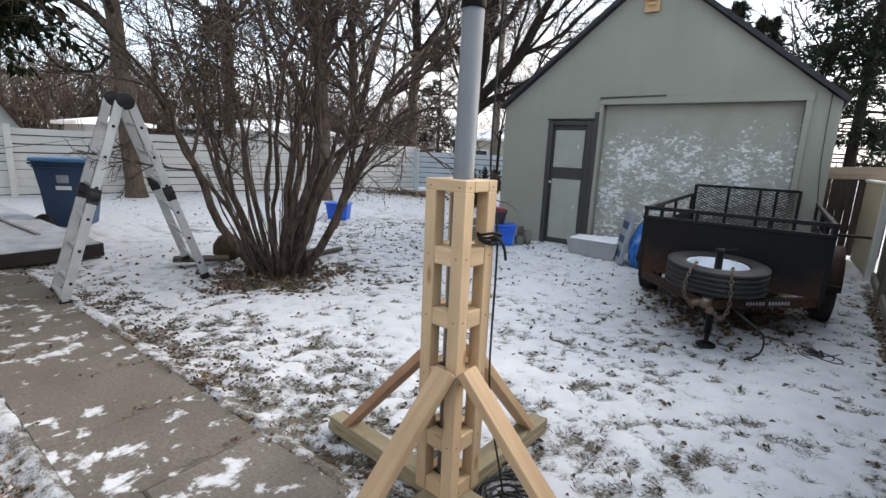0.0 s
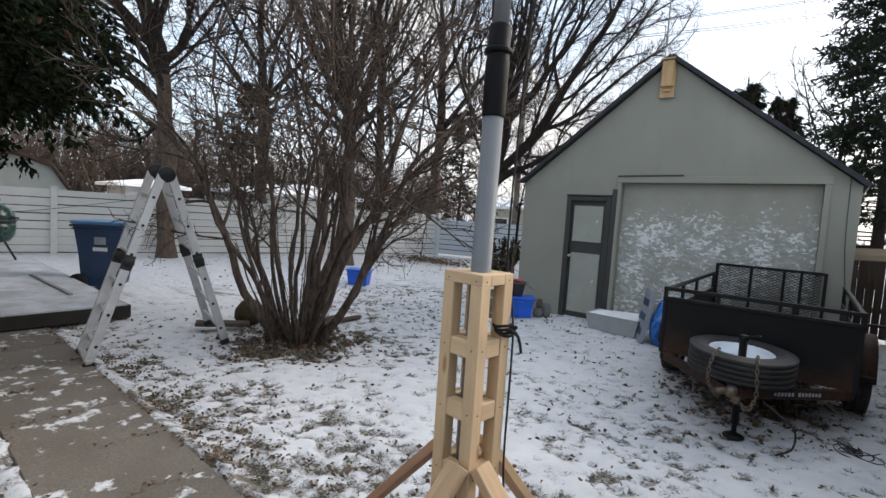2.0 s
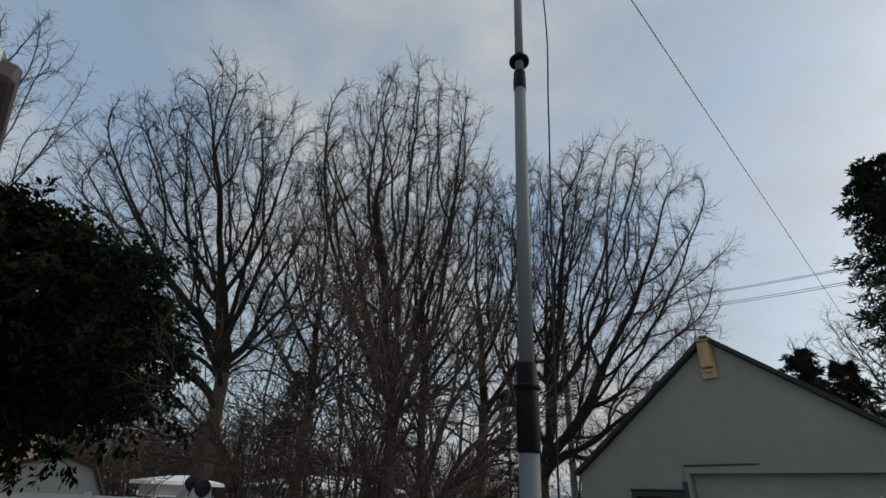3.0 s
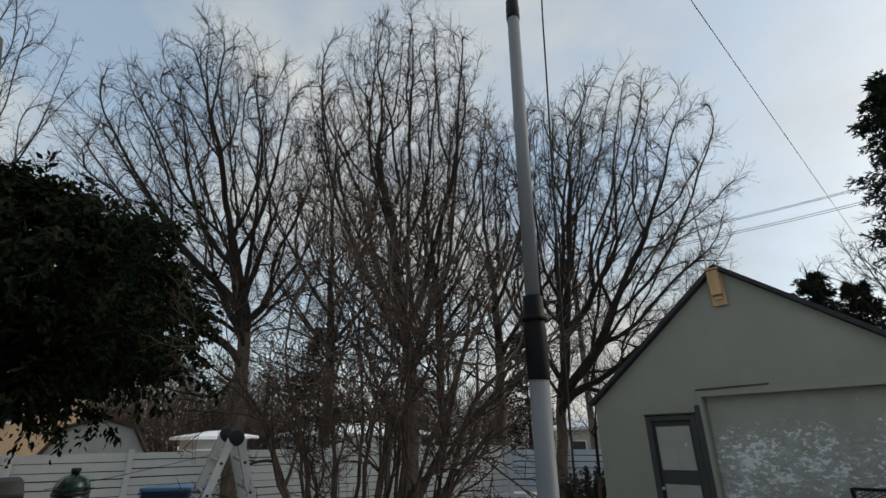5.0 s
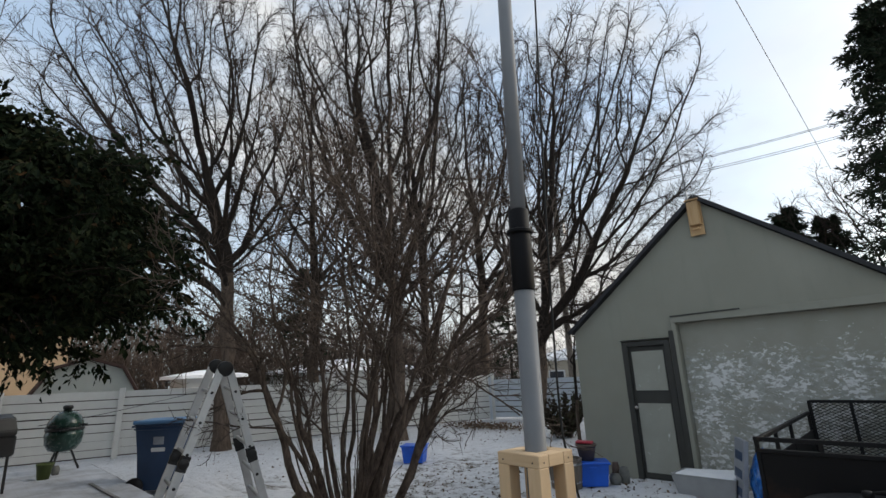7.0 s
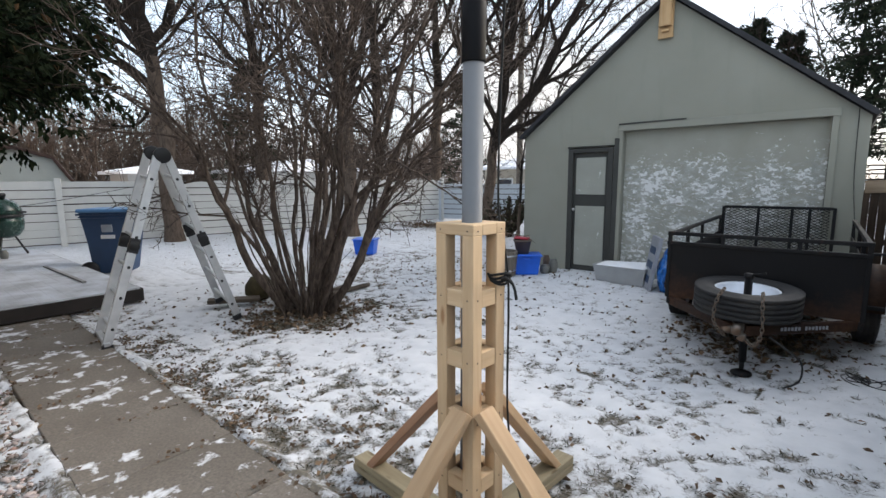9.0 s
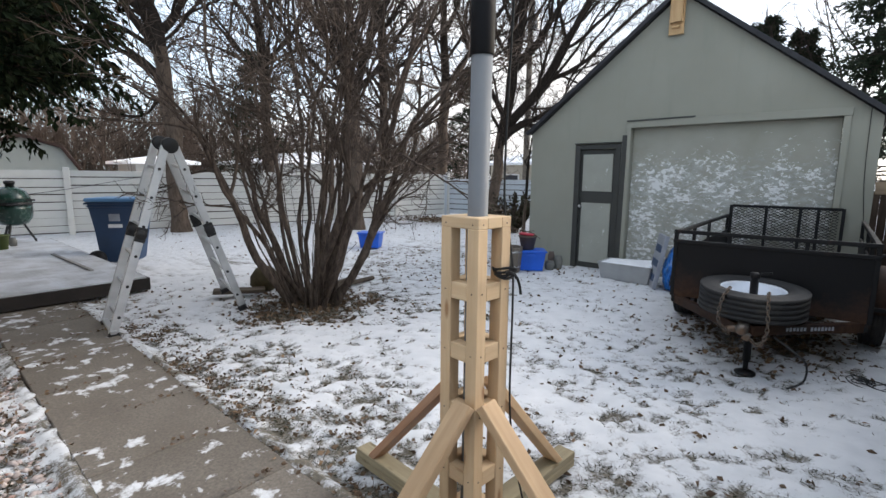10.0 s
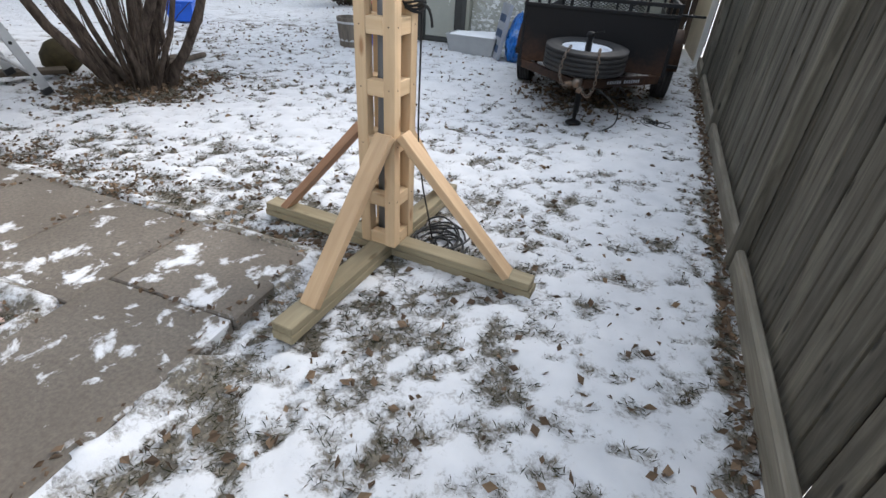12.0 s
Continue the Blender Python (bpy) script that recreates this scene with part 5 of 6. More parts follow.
build_white_fence()


def build_gate_fence():
    root = thing("white_gate", Matrix(), "bluish white slatted gate fence, lower at its far end", "fence")
    d = FG - FB
    L = d.length
    u = d / L
    yaw = math.degrees(math.atan2(u.y, u.x))
    for k in range(3):
        p = FB + u * (L * k / 2)
        box("post", (0.11, 0.11, 1.52), pose(p.x, p.y - 0.06, 0.75, 0, 0, yaw), M["blue_white"], root, 0.01)
    for k in range(2):
        c = FB + u * (L * (k + 0.5) / 2)
        for j in range(7):
            box("slat", (L / 2 - 0.12, 0.025, 0.165), pose(c.x, c.y, 0.16 + 0.192 * j, 0, 0.2 * (j % 3 - 1), yaw), M["blue_white"], root, 0.004)
        # shade between the slats, made by an added dark sheet
        box("backing", (L / 2 - 0.1, 0.02, 1.3), pose(c.x, c.y + 0.05, 0.75, 0, 0, yaw), M["darkboard"], root, 0.002, "added dark sheet standing in for shade behind the slats")


build_gate_fence()


# ---------------------------------------------------------------- deck and what stands on it
def build_deck():
    root = thing("deck", Matrix(), "low wooden deck with frosted boards and a dark edge", "deck")
    x0, x1, y0, y1, z = -11.6, -6.0, -3.2, 1.92, 0.20
    n = 36
    w = (y1 - y0) / n
    for k in range(n):
        box("deck_board", (x1 - x0, w - 0.0006, 0.035), pose((x0 + x1) / 2, y0 + w * (k + 0.5), z - 0.018), M["frostdeck"], root, 0.0005)
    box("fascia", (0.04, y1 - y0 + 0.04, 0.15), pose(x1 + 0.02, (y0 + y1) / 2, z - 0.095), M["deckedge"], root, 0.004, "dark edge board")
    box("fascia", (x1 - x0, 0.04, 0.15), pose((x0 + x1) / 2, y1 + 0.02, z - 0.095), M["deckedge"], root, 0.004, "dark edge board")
    for x in (-6.6, -8.5, -10.5):
        box("joist", (0.05, y1 - y0 - 0.1, 0.16), pose(x, (y0 + y1) / 2, z - 0.12), M["darkboard"], root, 0.003)
    b = bar("loose_plank", (-8.9, 1.50, 0.212), (-6.9, 1.55, 0.212), 0.05, 0.024, M["deckwood"], None, 0.004)
    tagged(b, "long grey plank lying on the deck", "plank")


build_deck()


def kamado():
    root = thing("kamado_grill", pose(-11.05, 1.36, 0.2) @ Matrix.Scale(1.1, 4), "dark green egg-shaped ceramic grill on a metal stand", "grill")
    prof = [(0.10, 0.30), (0.19, 0.33), (0.255, 0.43), (0.275, 0.57), (0.265, 0.65)]
    part("bowl", bm_lathe(prof, 28), M["kamado"], root, "", None, True)
    part("band", bm_lathe([(0.272, 0.645), (0.279, 0.65), (0.279, 0.69), (0.272, 0.695)], 28), M["grillblack"], root, "black metal band", None, True)
    part("lid", bm_lathe([(0.268, 0.69), (0.255, 0.78), (0.20, 0.88), (0.12, 0.94), (0.07, 0.955)], 28), M["kamado"], root, "", None, True)
    part("chimney_cap", bm_lathe([(0.06, 0.95), (0.06, 0.99), (0.075, 0.995), (0.075, 1.04), (0.05, 1.055)], 18), M["grillblack"], root, "black chimney cap", None, True)
    for k in range(3):
        a = radians(90 + 120 * k)
        bar("leg", (0.12 * math.cos(a), 0.12 * math.sin(a), 0.33), (0.26 * math.cos(a), 0.26 * math.sin(a), 0.02), 0.03, 0.03, M["grillblack"], root)
        wheelm = pose(0.26 * math.cos(a), 0.26 * math.sin(a), 0.03, 90, 0, 0)
        part("caster", bm_lathe([(0.03, -0.012), (0.03, 0.012)], 14), M["grillblack"], root, "", wheelm, True)
    bar("side_shelf", (0.28, -0.05, 0.66), (0.42, -0.05, 0.66), 0.12, 0.02, M["grillblack"], root)
    bar("side_shelf", (-0.42, -0.05, 0.66), (-0.28, -0.05, 0.66), 0.12, 0.02, M["grillblack"], root)
    bar("handle", (0.20, 0.28, 0.73), (0.20, -0.28, 0.73), 0.03, 0.03, M["grillblack"], root)


kamado()


def gas_grill():
    root = thing("gas_grill", pose(-9.35, 0.12, 0.2, 0, 0, -70), "black lidded barbecue with a pale side table", "grill")
    box("firebox", (0.75, 0.5, 0.30), pose(0, 0, 0.66), M["grillblack"], root, 0.03)
    bm = bmesh.new()
    pts = [(-0.26, 0.81), (-0.26, 0.92), (-0.18, 1.06), (0.0, 1.12), (0.16, 1.06), (0.26, 0.88), (0.26, 0.81)]
    ends = [[bm.verts.new((x, y, z)) for y, z in pts] for x in (-0.36, 0.36)]
    for k in range(len(pts)):
        j = (k + 1) % len(pts)
        bm.faces.new((ends[0][k], ends[1][k], ends[1][j], ends[0][j]))
    bm.faces.new(ends[0][::-1])
    bm.faces.new(ends[1])
    bmesh.ops.bevel(bm, geom=bm.edges[:], offset=0.012, segments=2, affect="EDGES")
    part("lid", bm, M["grillblack"], root, "black domed lid")
    box("side_table", (0.42, 0.46, 0.03), pose(0.62, 0, 0.72), M["white_trim"], root, 0.01, "pale side table")
    for x in (-0.32, 0.32, 0.78):
        for y in (-0.2, 0.2):
            bar("leg", (x, y, 0.0), (x * 0.96, y, 0.70), 0.03, 0.03, M["grillblack"], root)
    bar("handle", (-0.25, -0.30, 0.90), (0.25, -0.30, 0.90), 0.025, 0.025, M["galv"], root)


gas_grill()
pot = part("flower_pot", bm_lathe([(0.085, 0), (0.115, 0.22), (0.125, 0.225), (0.125, 0.25), (0.105, 0.25), (0.10, 0.10)], 20), M["greenpot"], None, "", pose(-10.2, 1.05, 0.2), True)
tagged(pot, "olive green plastic flower pot standing on the deck", "flower pot")
pot = part("small_jar", bm_lathe([(0.05, 0), (0.06, 0.10), (0.045, 0.13), (0.045, 0.15)], 16), M["potgrey"], None, "", pose(-10.55, 1.25, 0.2), True)
tagged(pot, "small dark jar standing on the deck", "jar")


# ---------------------------------------------------------------- wheelie bin
def wheelie_bin():
    root = thing("wheelie_bin", pose(-8.42, 2.38, 0, 0, 0, 140) @ Matrix.Scale(1.08, 4), "navy blue plastic wheeled bin with its lid closed", "bin")
    bm = bmesh.new()
    rows = []
    for z, hx, hy, oy in ((0.06, 0.22, 0.23, 0.02), (0.55, 0.26, 0.28, 0), (0.92, 0.285, 0.33, 0), (0.925, 0.31, 0.355, 0), (0.985, 0.31, 0.355, 0)):
        rows.append([bm.verts.new((sx * hx, sy * hy + oy, z)) for sx, sy in ((-1, -1), (1, -1), (1, 1), (-1, 1))])
    for a, b in zip(rows, rows[1:]):
        for k in range(4):
            bm.faces.new((a[k], a[(k + 1) % 4], b[(k + 1) % 4], b[k]))
    bm.faces.new(rows[0][::-1])
    bm.faces.new(rows[-1])
    bmesh.ops.bevel(bm, geom=[e for e in bm.edges if e.calc_length() > 0.02], offset=0.022, segments=2, affect="EDGES")
    part("body", bm, M["binblue"], root)
    bm = bm_box(0.64, 0.74, 0.05, 0.02, 2)
    for vv in bm.verts:
        if vv.co.z > 0:
            vv.co.z += 0.035 * (1 - (vv.co.x / 0.32) ** 2)
    part("lid", bm, M["binlid"], root, "lighter blue domed lid", pose(0, -0.01, 1.005))
    for s in (-1, 1):
        part("wheel", bm_lathe([(0.03, -0.03), (0.115, -0.03), (0.125, -0.015), (0.125, 0.015), (0.115, 0.03), (0.03, 0.03)], 22), M["blackplastic"], root, "", pose(s * 0.25, 0.27, 0.125, 0, 90, 0), True)
    bar("axle", (-0.25, 0.27, 0.125), (0.25, 0.27, 0.125), 0.025, 0.025, M["galv"], root)
    bar("handle", (-0.24, 0.39, 0.95), (0.24, 0.39, 0.95), 0.03, 0.03, M["binblue"], root, 0.008)
    box("label_plate", (0.012, 0.19, 0.055), pose(-0.269, -0.02, 0.62, 0, -4, 0), M["white_trim"], root, 0.002, "white label plate")
    box("crest", (0.012, 0.15, 0.11), pose(-0.278, -0.02, 0.745, 0, -4, 0), M["panelgrey"], root, 0.005, "faded pale printed crest")


wheelie_bin()


# ---------------------------------------------------------------- folding ladder
def ladder():
    root = thing("folding_ladder", Matrix(), "open aluminium multi-position ladder with black hinges", "ladder")
    # feet of the two legs, apex pairs
    f1, f2 = Vector((-4.29, 1.08, 0.0)), Vector((-4.78, 1.15, 0.0))
    b1, b2 = Vector((-4.33, 2.35, 0.0)), Vector((-4.86, 2.40, 0.10))
    mid = Vector((-4.61, 1.765, 0))
    ax = ((f1 - f2) + (b1 - b2)).normalized()
    t1, t2 = mid + ax * 0.20 + Vector((0, 0, 1.80)), mid - ax * 0.20 + Vector((0, 0, 1.80))
    for a, t in ((f1, t1), (f2, t2), (b1, t1), (b2, t2)):
        n = (f1 - b1).normalized()
        off = n * (0.045 if a in (f1, f2) else -0.045)
        top = t + off
        bar("rail", a + Vector((0, 0, 0.03)), top, 0.080, 0.026, M["alu"], root, 0.005, ax)
        part("foot", bm_box(0.06, 0.09, 0.05, 0.008), M["blackplastic"], root, "black rubber foot", beam(a, top, ax)[0] @ pose(-((top - a).length / 2) + 0.02, 0, 0))
        h = a.lerp(top, 0.52)
        part("hinge", bm_lathe([(0.042, -0.028), (0.05, -0.02), (0.05, 0.02), (0.042, 0.028)], 18), M["blackplastic"], root, "black locking hinge", Matrix.Translation(h) @ ax.to_track_quat("Z", "Y").to_matrix().to_4x4(), True)
        box("hinge_strap", (0.15, 0.092, 0.038), beam(a, top, ax)[0] @ pose((top - a).length * 0.02, 0, 0), M["blackplastic"], root, 0.008)
        for k in range(6):
            p = a.lerp(top, 0.10 + 0.155 * k)
            part("rivet_cap", bm_lathe([(0.014, -0.02), (0.014, 0.02), (0.008, 0.022)], 12), M["blackplastic"], root, "", Matrix.Translation(p) @ ax.to_track_quat("Z", "Y").to_matrix().to_4x4(), True)
    for a, b in ((f1, f2), (b1, b2)):
        n = (f1 - b1).normalized() * (0.045 if a is f1 else -0.045)
        for k in range(6):
            q0, q1 = a.lerp(t1 + n, 0.10 + 0.155 * k), b.lerp(t2 + n, 0.10 + 0.155 * k)
            bar("rung", q0, q1, 0.034, 0.03, M["alu"], root, 0.006)
    bar("stabiliser", f1 + Vector((0.03, 0, 0.05)), f2 + Vector((-0.03, 0, 0.05)), 0.05, 0.035, M["alu"], root, 0.004)
    for t in (t1, t2):
        part("hinge", bm_lathe([(0.068, -0.03), (0.078, -0.02), (0.078, 0.02), (0.068, 0.03)], 20), M["blackplastic"], root, "black locking hinge", Matrix.Translation(t + Vector((0, 0, 0.01))) @ ax.to_track_quat("Z", "Y").to_matrix().to_4x4(), True)


ladder()


# ---------------------------------------------------------------- lilac-like shrub
def shrub():
    rng = np.random.default_rng(31)
    root = thing("bare_shrub", pose(-3.92, 3.0, 0), "large leafless multi-stemmed shrub with grey-brown stems", "shrub")
    n = 16
    a = np.arange(n) * 2.399 + rng.normal(0, 0.25, n)
    r0 = rng.uniform(0.03, 0.30, n)
    tilt = np.radians(5 + 36 * (r0 / 0.3) * rng.uniform(0.5, 1.05, n))
    start = np.stack([r0 * np.cos(a), r0 * np.sin(a), np.full(n, -0.03)], 1)
    way = np.stack([np.sin(tilt) * np.cos(a), np.sin(tilt) * np.sin(a), np.cos(tilt)], 1)
    length = rng.uniform(3.6, 5.2, n) * (1 - 0.5 * np.clip(np.degrees(tilt) - 14, 0, 30) / 30)
    rad = np.where(np.arange(n) % 3 == 0, 0.058, 0.026) * rng.uniform(0.8, 1.15, n)
    extra = [((0.81, 0.58, 0.95), 2.4, 0.036), ((0.75, 0.75, 1.15), 2.4, 0.030), ((-0.85, -0.15, 1.0), 2.7, 0.030), ((-0.6, -0.3, 1.3), 3.2, 0.030), ((0.3, -0.7, 1.5), 3.6, 0.03), ((0.45, 0.2, 1.4), 3.3, 0.04)]
    start = np.concatenate([start, np.array([[0.12 * e[0][0], 0.12 * e[0][1], 0.0] for e in extra])])
    way = np.concatenate([way, np.array([e[0] for e in extra])])
    length = np.concatenate([length, np.array([e[1] for e in extra])])
    rad = np.concatenate([rad, np.array([e[2] for e in extra])])
    L1 = shoots(rng, start, way, length, rad, 15, 0.13, 0.045, 0.30)
    s, w, l, r = fork(rng, *L1, 6, 0.36, 36, 0.42, 0.62)
    L2 = shoots(rng, s, w, l, np.maximum(r, 0.007), 8, 0.15, 0.03, 0.4)
    s, w, l, r = fork(rng, *L2, 6, 0.2, 40, 0.5, 0.6)
    L3 = shoots(rng, s, w, l, np.maximum(r, 0.0052), 6, 0.17, 0.04, 0.45)
    s, w, l, r = fork(rng, *L3, 9, 0.15, 42, 0.55, 0.6)
    L4 = shoots(rng, s, w, np.maximum(l, 0.12), np.maximum(r, 0.0040), 4, 0.2, 0.03, 0.5)
    m = 46
    a2 = rng.uniform(0, 2 * np.pi, m)
    rr = rng.uniform(0.05, 0.38, m)
    st = np.stack([rr * np.cos(a2), rr * np.sin(a2), np.full(m, -0.02)], 1)
    wy = np.stack([0.30 * np.cos(a2), 0.30 * np.sin(a2), np.ones(m)], 1) + rng.normal(0, 0.14, (m, 3))
    L5 = shoots(rng, st, wy, rng.uniform(0.5, 2.0, m), rng.uniform(0.004, 0.012, m), 7, 0.08, 0.03, 0.4)
    for P, R in zip(*L1):
        hang("stem", tube_mesh("stem", [(P[None], R[None], 10)], M["bushbark"]), root)
    for P, R in zip(*L5):
        hang("sucker", tube_mesh("sucker", [(P[None], R[None], 5)], M["bushbark"]), root)
    hang("branch_work", tube_mesh("branch_work", [(*L2, 6)], M["bushbark"]), root)
    hang("crown", tube_mesh("crown", [(*L3, 4), (*L4, 3)], M["bushbark"]), root, "dense crown of thin bare twigs")


shrub()

# ---------------------------------------------------------------- bare trees
bare_tree("tree", 41, (-12.55, 4.85, 0), 0.21, (-12.8, 3.3, 8.7), (3.3, 3.8, 5.3), "tall leafless tree with a straight brown trunk", 4.6)
bare_tree("tree", 42, (-9.8, 8.5, 0), 0.20, (-9.9, 8.1, 9.8), (3.2, 3.5, 6.9), "tall leafless tree with ascending limbs", 3.6)
bare_tree("tree", 43, (-8.95, 14.0, 0), 0.21, (-6.9, 14.8, 8.7), (4.5, 3.8, 6.3), "leafless tree beside the white gate", 3.0, n=3400)
bare_tree("tree", 44, (-13.0, 15.9, 0), 0.26, (-12.0, 16.4, 10.6), (4.2, 4.2, 7.9), "large leafless tree behind the white fence", 5.5, 0.46, 1000, 0.011)
bare_tree("tree", 45, (-14.6, 8.6, 0), 0.22, (-14.6, 8.4, 9.2), (3.8, 3.8, 6.6), "leafless tree behind the white fence", 5.0, 0.44, 1000, 0.010)
bare_tree("tree", 48, (-13.3, 12.8, 0), 0.20, (-13.2, 12.5, 10.0), (3.8, 3.8, 7.5), "leafless tree behind the white fence", 5.0, 0.44, 1000, 0.010)
bare_tree("tree", 46, (-17.8, -2.3, 0), 0.22, (-17.8, -3.0, 11.4), (2.7, 2.7, 5.6), "distant pale leafless tree", 5.0, 0.40, 800, 0.009)
bare_tree("tree", 49, (-5.0, 9.6, 0), 0.045, (-4.55, 9.15, 2.6), (0.85, 0.75, 1.0), "small drooping bare tree beside the garage", 1.0, 0.15, 260, 0.0032, 3, 0.28)
bare_tree("tree", 47, (0.9, 26.0, 0), 0.2, (0.6, 26.0, 6.9), (4.0, 3.0, 3.4), "distant leafless tree beyond the garage", 3.0, 0.36, 700, 0.009)


# ---------------------------------------------------------------- evergreens
def cedar():
    rng = np.random.default_rng(51)
    root = thing("evergreen_tree", pose(-7.6, -0.15, 0), "dark drooping evergreen with scale-like sprays beside the deck", "tree")
    k = 8
    z = np.linspace(-0.05, 4.8, k)
    T = np.stack([0.05 * np.sin(z), 0.05 * np.cos(z), z], 1)[None]
    TR = np.linspace(0.15, 0.03, k)[None]
    n = 270
    zz = 2.40 + 2.50 * rng.uniform(0, 1, n) ** 0.85
    a = rng.uniform(0, 2 * np.pi, n)
    reach = 2.3 * np.sqrt(np.clip(1 - ((zz - 3.3) / 2.0) ** 2, 0.05, 1)) * rng.uniform(0.75, 1.1, n)
    start = np.stack([0 * a, 0 * a, zz - 0.15], 1)
    way = np.stack([np.cos(a), np.sin(a), np.full(n, 0.25)], 1)
    B = shoots(rng, start, way, reach, np.full(n, 0.022), 7, 0.10, -0.05, 0.25)
    s, w, l, r = fork(rng, *B, 8, 0.2, 45, 0.34, 0.5)
    C = shoots(rng, s, w, l, np.maximum(r, 0.004), 5, 0.12, -0.10, 0.4)
    s, w, l, r = fork(rng, *C, 11, 0.05, 40, 0.5, 0.6)
    w = unit(w) + np.array([0, 0, -0.35])
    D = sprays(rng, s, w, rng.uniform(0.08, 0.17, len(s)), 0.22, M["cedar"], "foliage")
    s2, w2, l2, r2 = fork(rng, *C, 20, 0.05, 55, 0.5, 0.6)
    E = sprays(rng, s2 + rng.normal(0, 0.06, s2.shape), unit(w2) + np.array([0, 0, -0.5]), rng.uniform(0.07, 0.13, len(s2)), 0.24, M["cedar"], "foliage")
    hang("trunk", tube_mesh("trunk", [(T, TR, 10)], M["bark_dark"]), root)
    hang("limb", tube_mesh("limb", [(*B, 5), (*C, 3)], M["bark_dark"]), root)
    hang("foliage", D, root)
    hang("foliage", E, root)


cedar()


def spruce(base, height, radius, seed, label, n=200, droop=-0.06, leafy=12, taper=0.75):
    rng = np.random.default_rng(seed)
    root = thing("spruce_tree", Matrix.Translation(base), label, "tree", "spruces")
    z = np.linspace(0, height, 6)
    T = np.stack([0 * z, 0 * z, z], 1)[None]
    TR = np.linspace(0.2, 0.02, 6)[None] * height / 14
    zz = height * (0.08 + 0.92 * rng.uniform(0, 1, n) ** 0.85)
    a = rng.uniform(0, 2 * np.pi, n)
    reach = radius * (1.02 - zz / height) ** taper * rng.uniform(0.55, 1.15, n) + 0.25
    start = np.stack([0 * a, 0 * a, zz], 1)
    way = np.stack([np.cos(a), np.sin(a), np.full(n, 0.10)], 1)
    B = shoots(rng, start, way, reach, np.full(n, 0.03), 6, 0.06, droop, 0.25)
    s, w, l, r = fork(rng, *B, 9, 0.15, 42, 0.30, 0.5)
    C = shoots(rng, s, w, np.maximum(l, 0.25), np.maximum(r, 0.008), 4, 0.1, droop, 0.4)
    s, w, l, r = fork(rng, *C, leafy, 0.0, 35, 0.5, 0.6)
    D = sprays(rng, s, unit(w) + rng.normal(0, 0.3, s.shape), rng.uniform(0.15, 0.28, len(s)), 0.13, M["spruce"], "foliage")
    hang("trunk", tube_mesh("trunk", [(T, TR, 9)], M["bark_dark"]), root)
    hang("limb", tube_mesh("limb", [(*B, 4), (*C, 3)], M["bark_dark"]), root)
    hang("foliage", D, root)


spruce((2.05, 22.0, 0), 14.2, 2.8, 61, "tall dark spruce beyond the garage", 330, -0.09, 13, 0.4)
spruce((-3.0, 27.0, 0), 9.2, 2.0, 62, "rounded dark evergreen far beyond the garage", 120)
spruce((-1.4, 27.5, 0), 8.0, 2.2, 63, "dark evergreen far beyond the garage", 120)


# ---------------------------------------------------------------- distance
def brush_bank(name, seed, x0, x1, y0, y1, h, n, label):
    """A bank of leafless brush: many upright forked stems in one mesh."""
    rng = np.random.default_rng(seed)
    st = np.stack([rng.uniform(x0, x1, n), rng.uniform(y0, y1, n), np.zeros(n)], 1)
    wy = rng.normal(0, 0.25, (n, 3)) + np.array([0, 0, 1])
    hh = h * rng.uniform(0.5, 1.0, n)
    A = shoots(rng, st, wy, hh, rng.uniform(0.03, 0.06, n), 5, 0.12, 0.05, 0.3)
    s, w, l, r = fork(rng, *A, 7, 0.15, 35, 0.4, 0.6)
    B = shoots(rng, s, w, l, np.maximum(r, 0.022), 4, 0.15, 0.05, 0.5)
    s, w, l, r = fork(rng, *B, 3, 0.1, 40, 0.55, 0.6)
    C = shoots(rng, s, w, l, np.maximum(r, 0.022), 3, 0.15, 0.03, 0.6)
    ob = hang(name, tube_mesh(name, [(*A, 4), (*B, 3), (*C, 3)], M["brush"]))
    return tagged(ob, label, "brush", kind="stuff")


brush_bank("brush_bank", 71, -37, -30, -2, 17, 6.6, 430, "bank of brown leafless brush behind the far yards")
brush_bank("brush_bank", 72, -36, -24, 17, 40, 6.6, 290, "bank of brown leafless brush behind the far yards")
spruce((-26, 14.5, 0), 8.5, 2.6, 64, "dark evergreen among the far brush", 70)
spruce((-20, 27, 0), 9.0, 2.6, 65, "dark evergreen among the far brush", 70)
brush_bank("brush_bank", 73, -16, -4, 30, 38, 7.5, 190, "bank of brown leafless brush behind the garage")


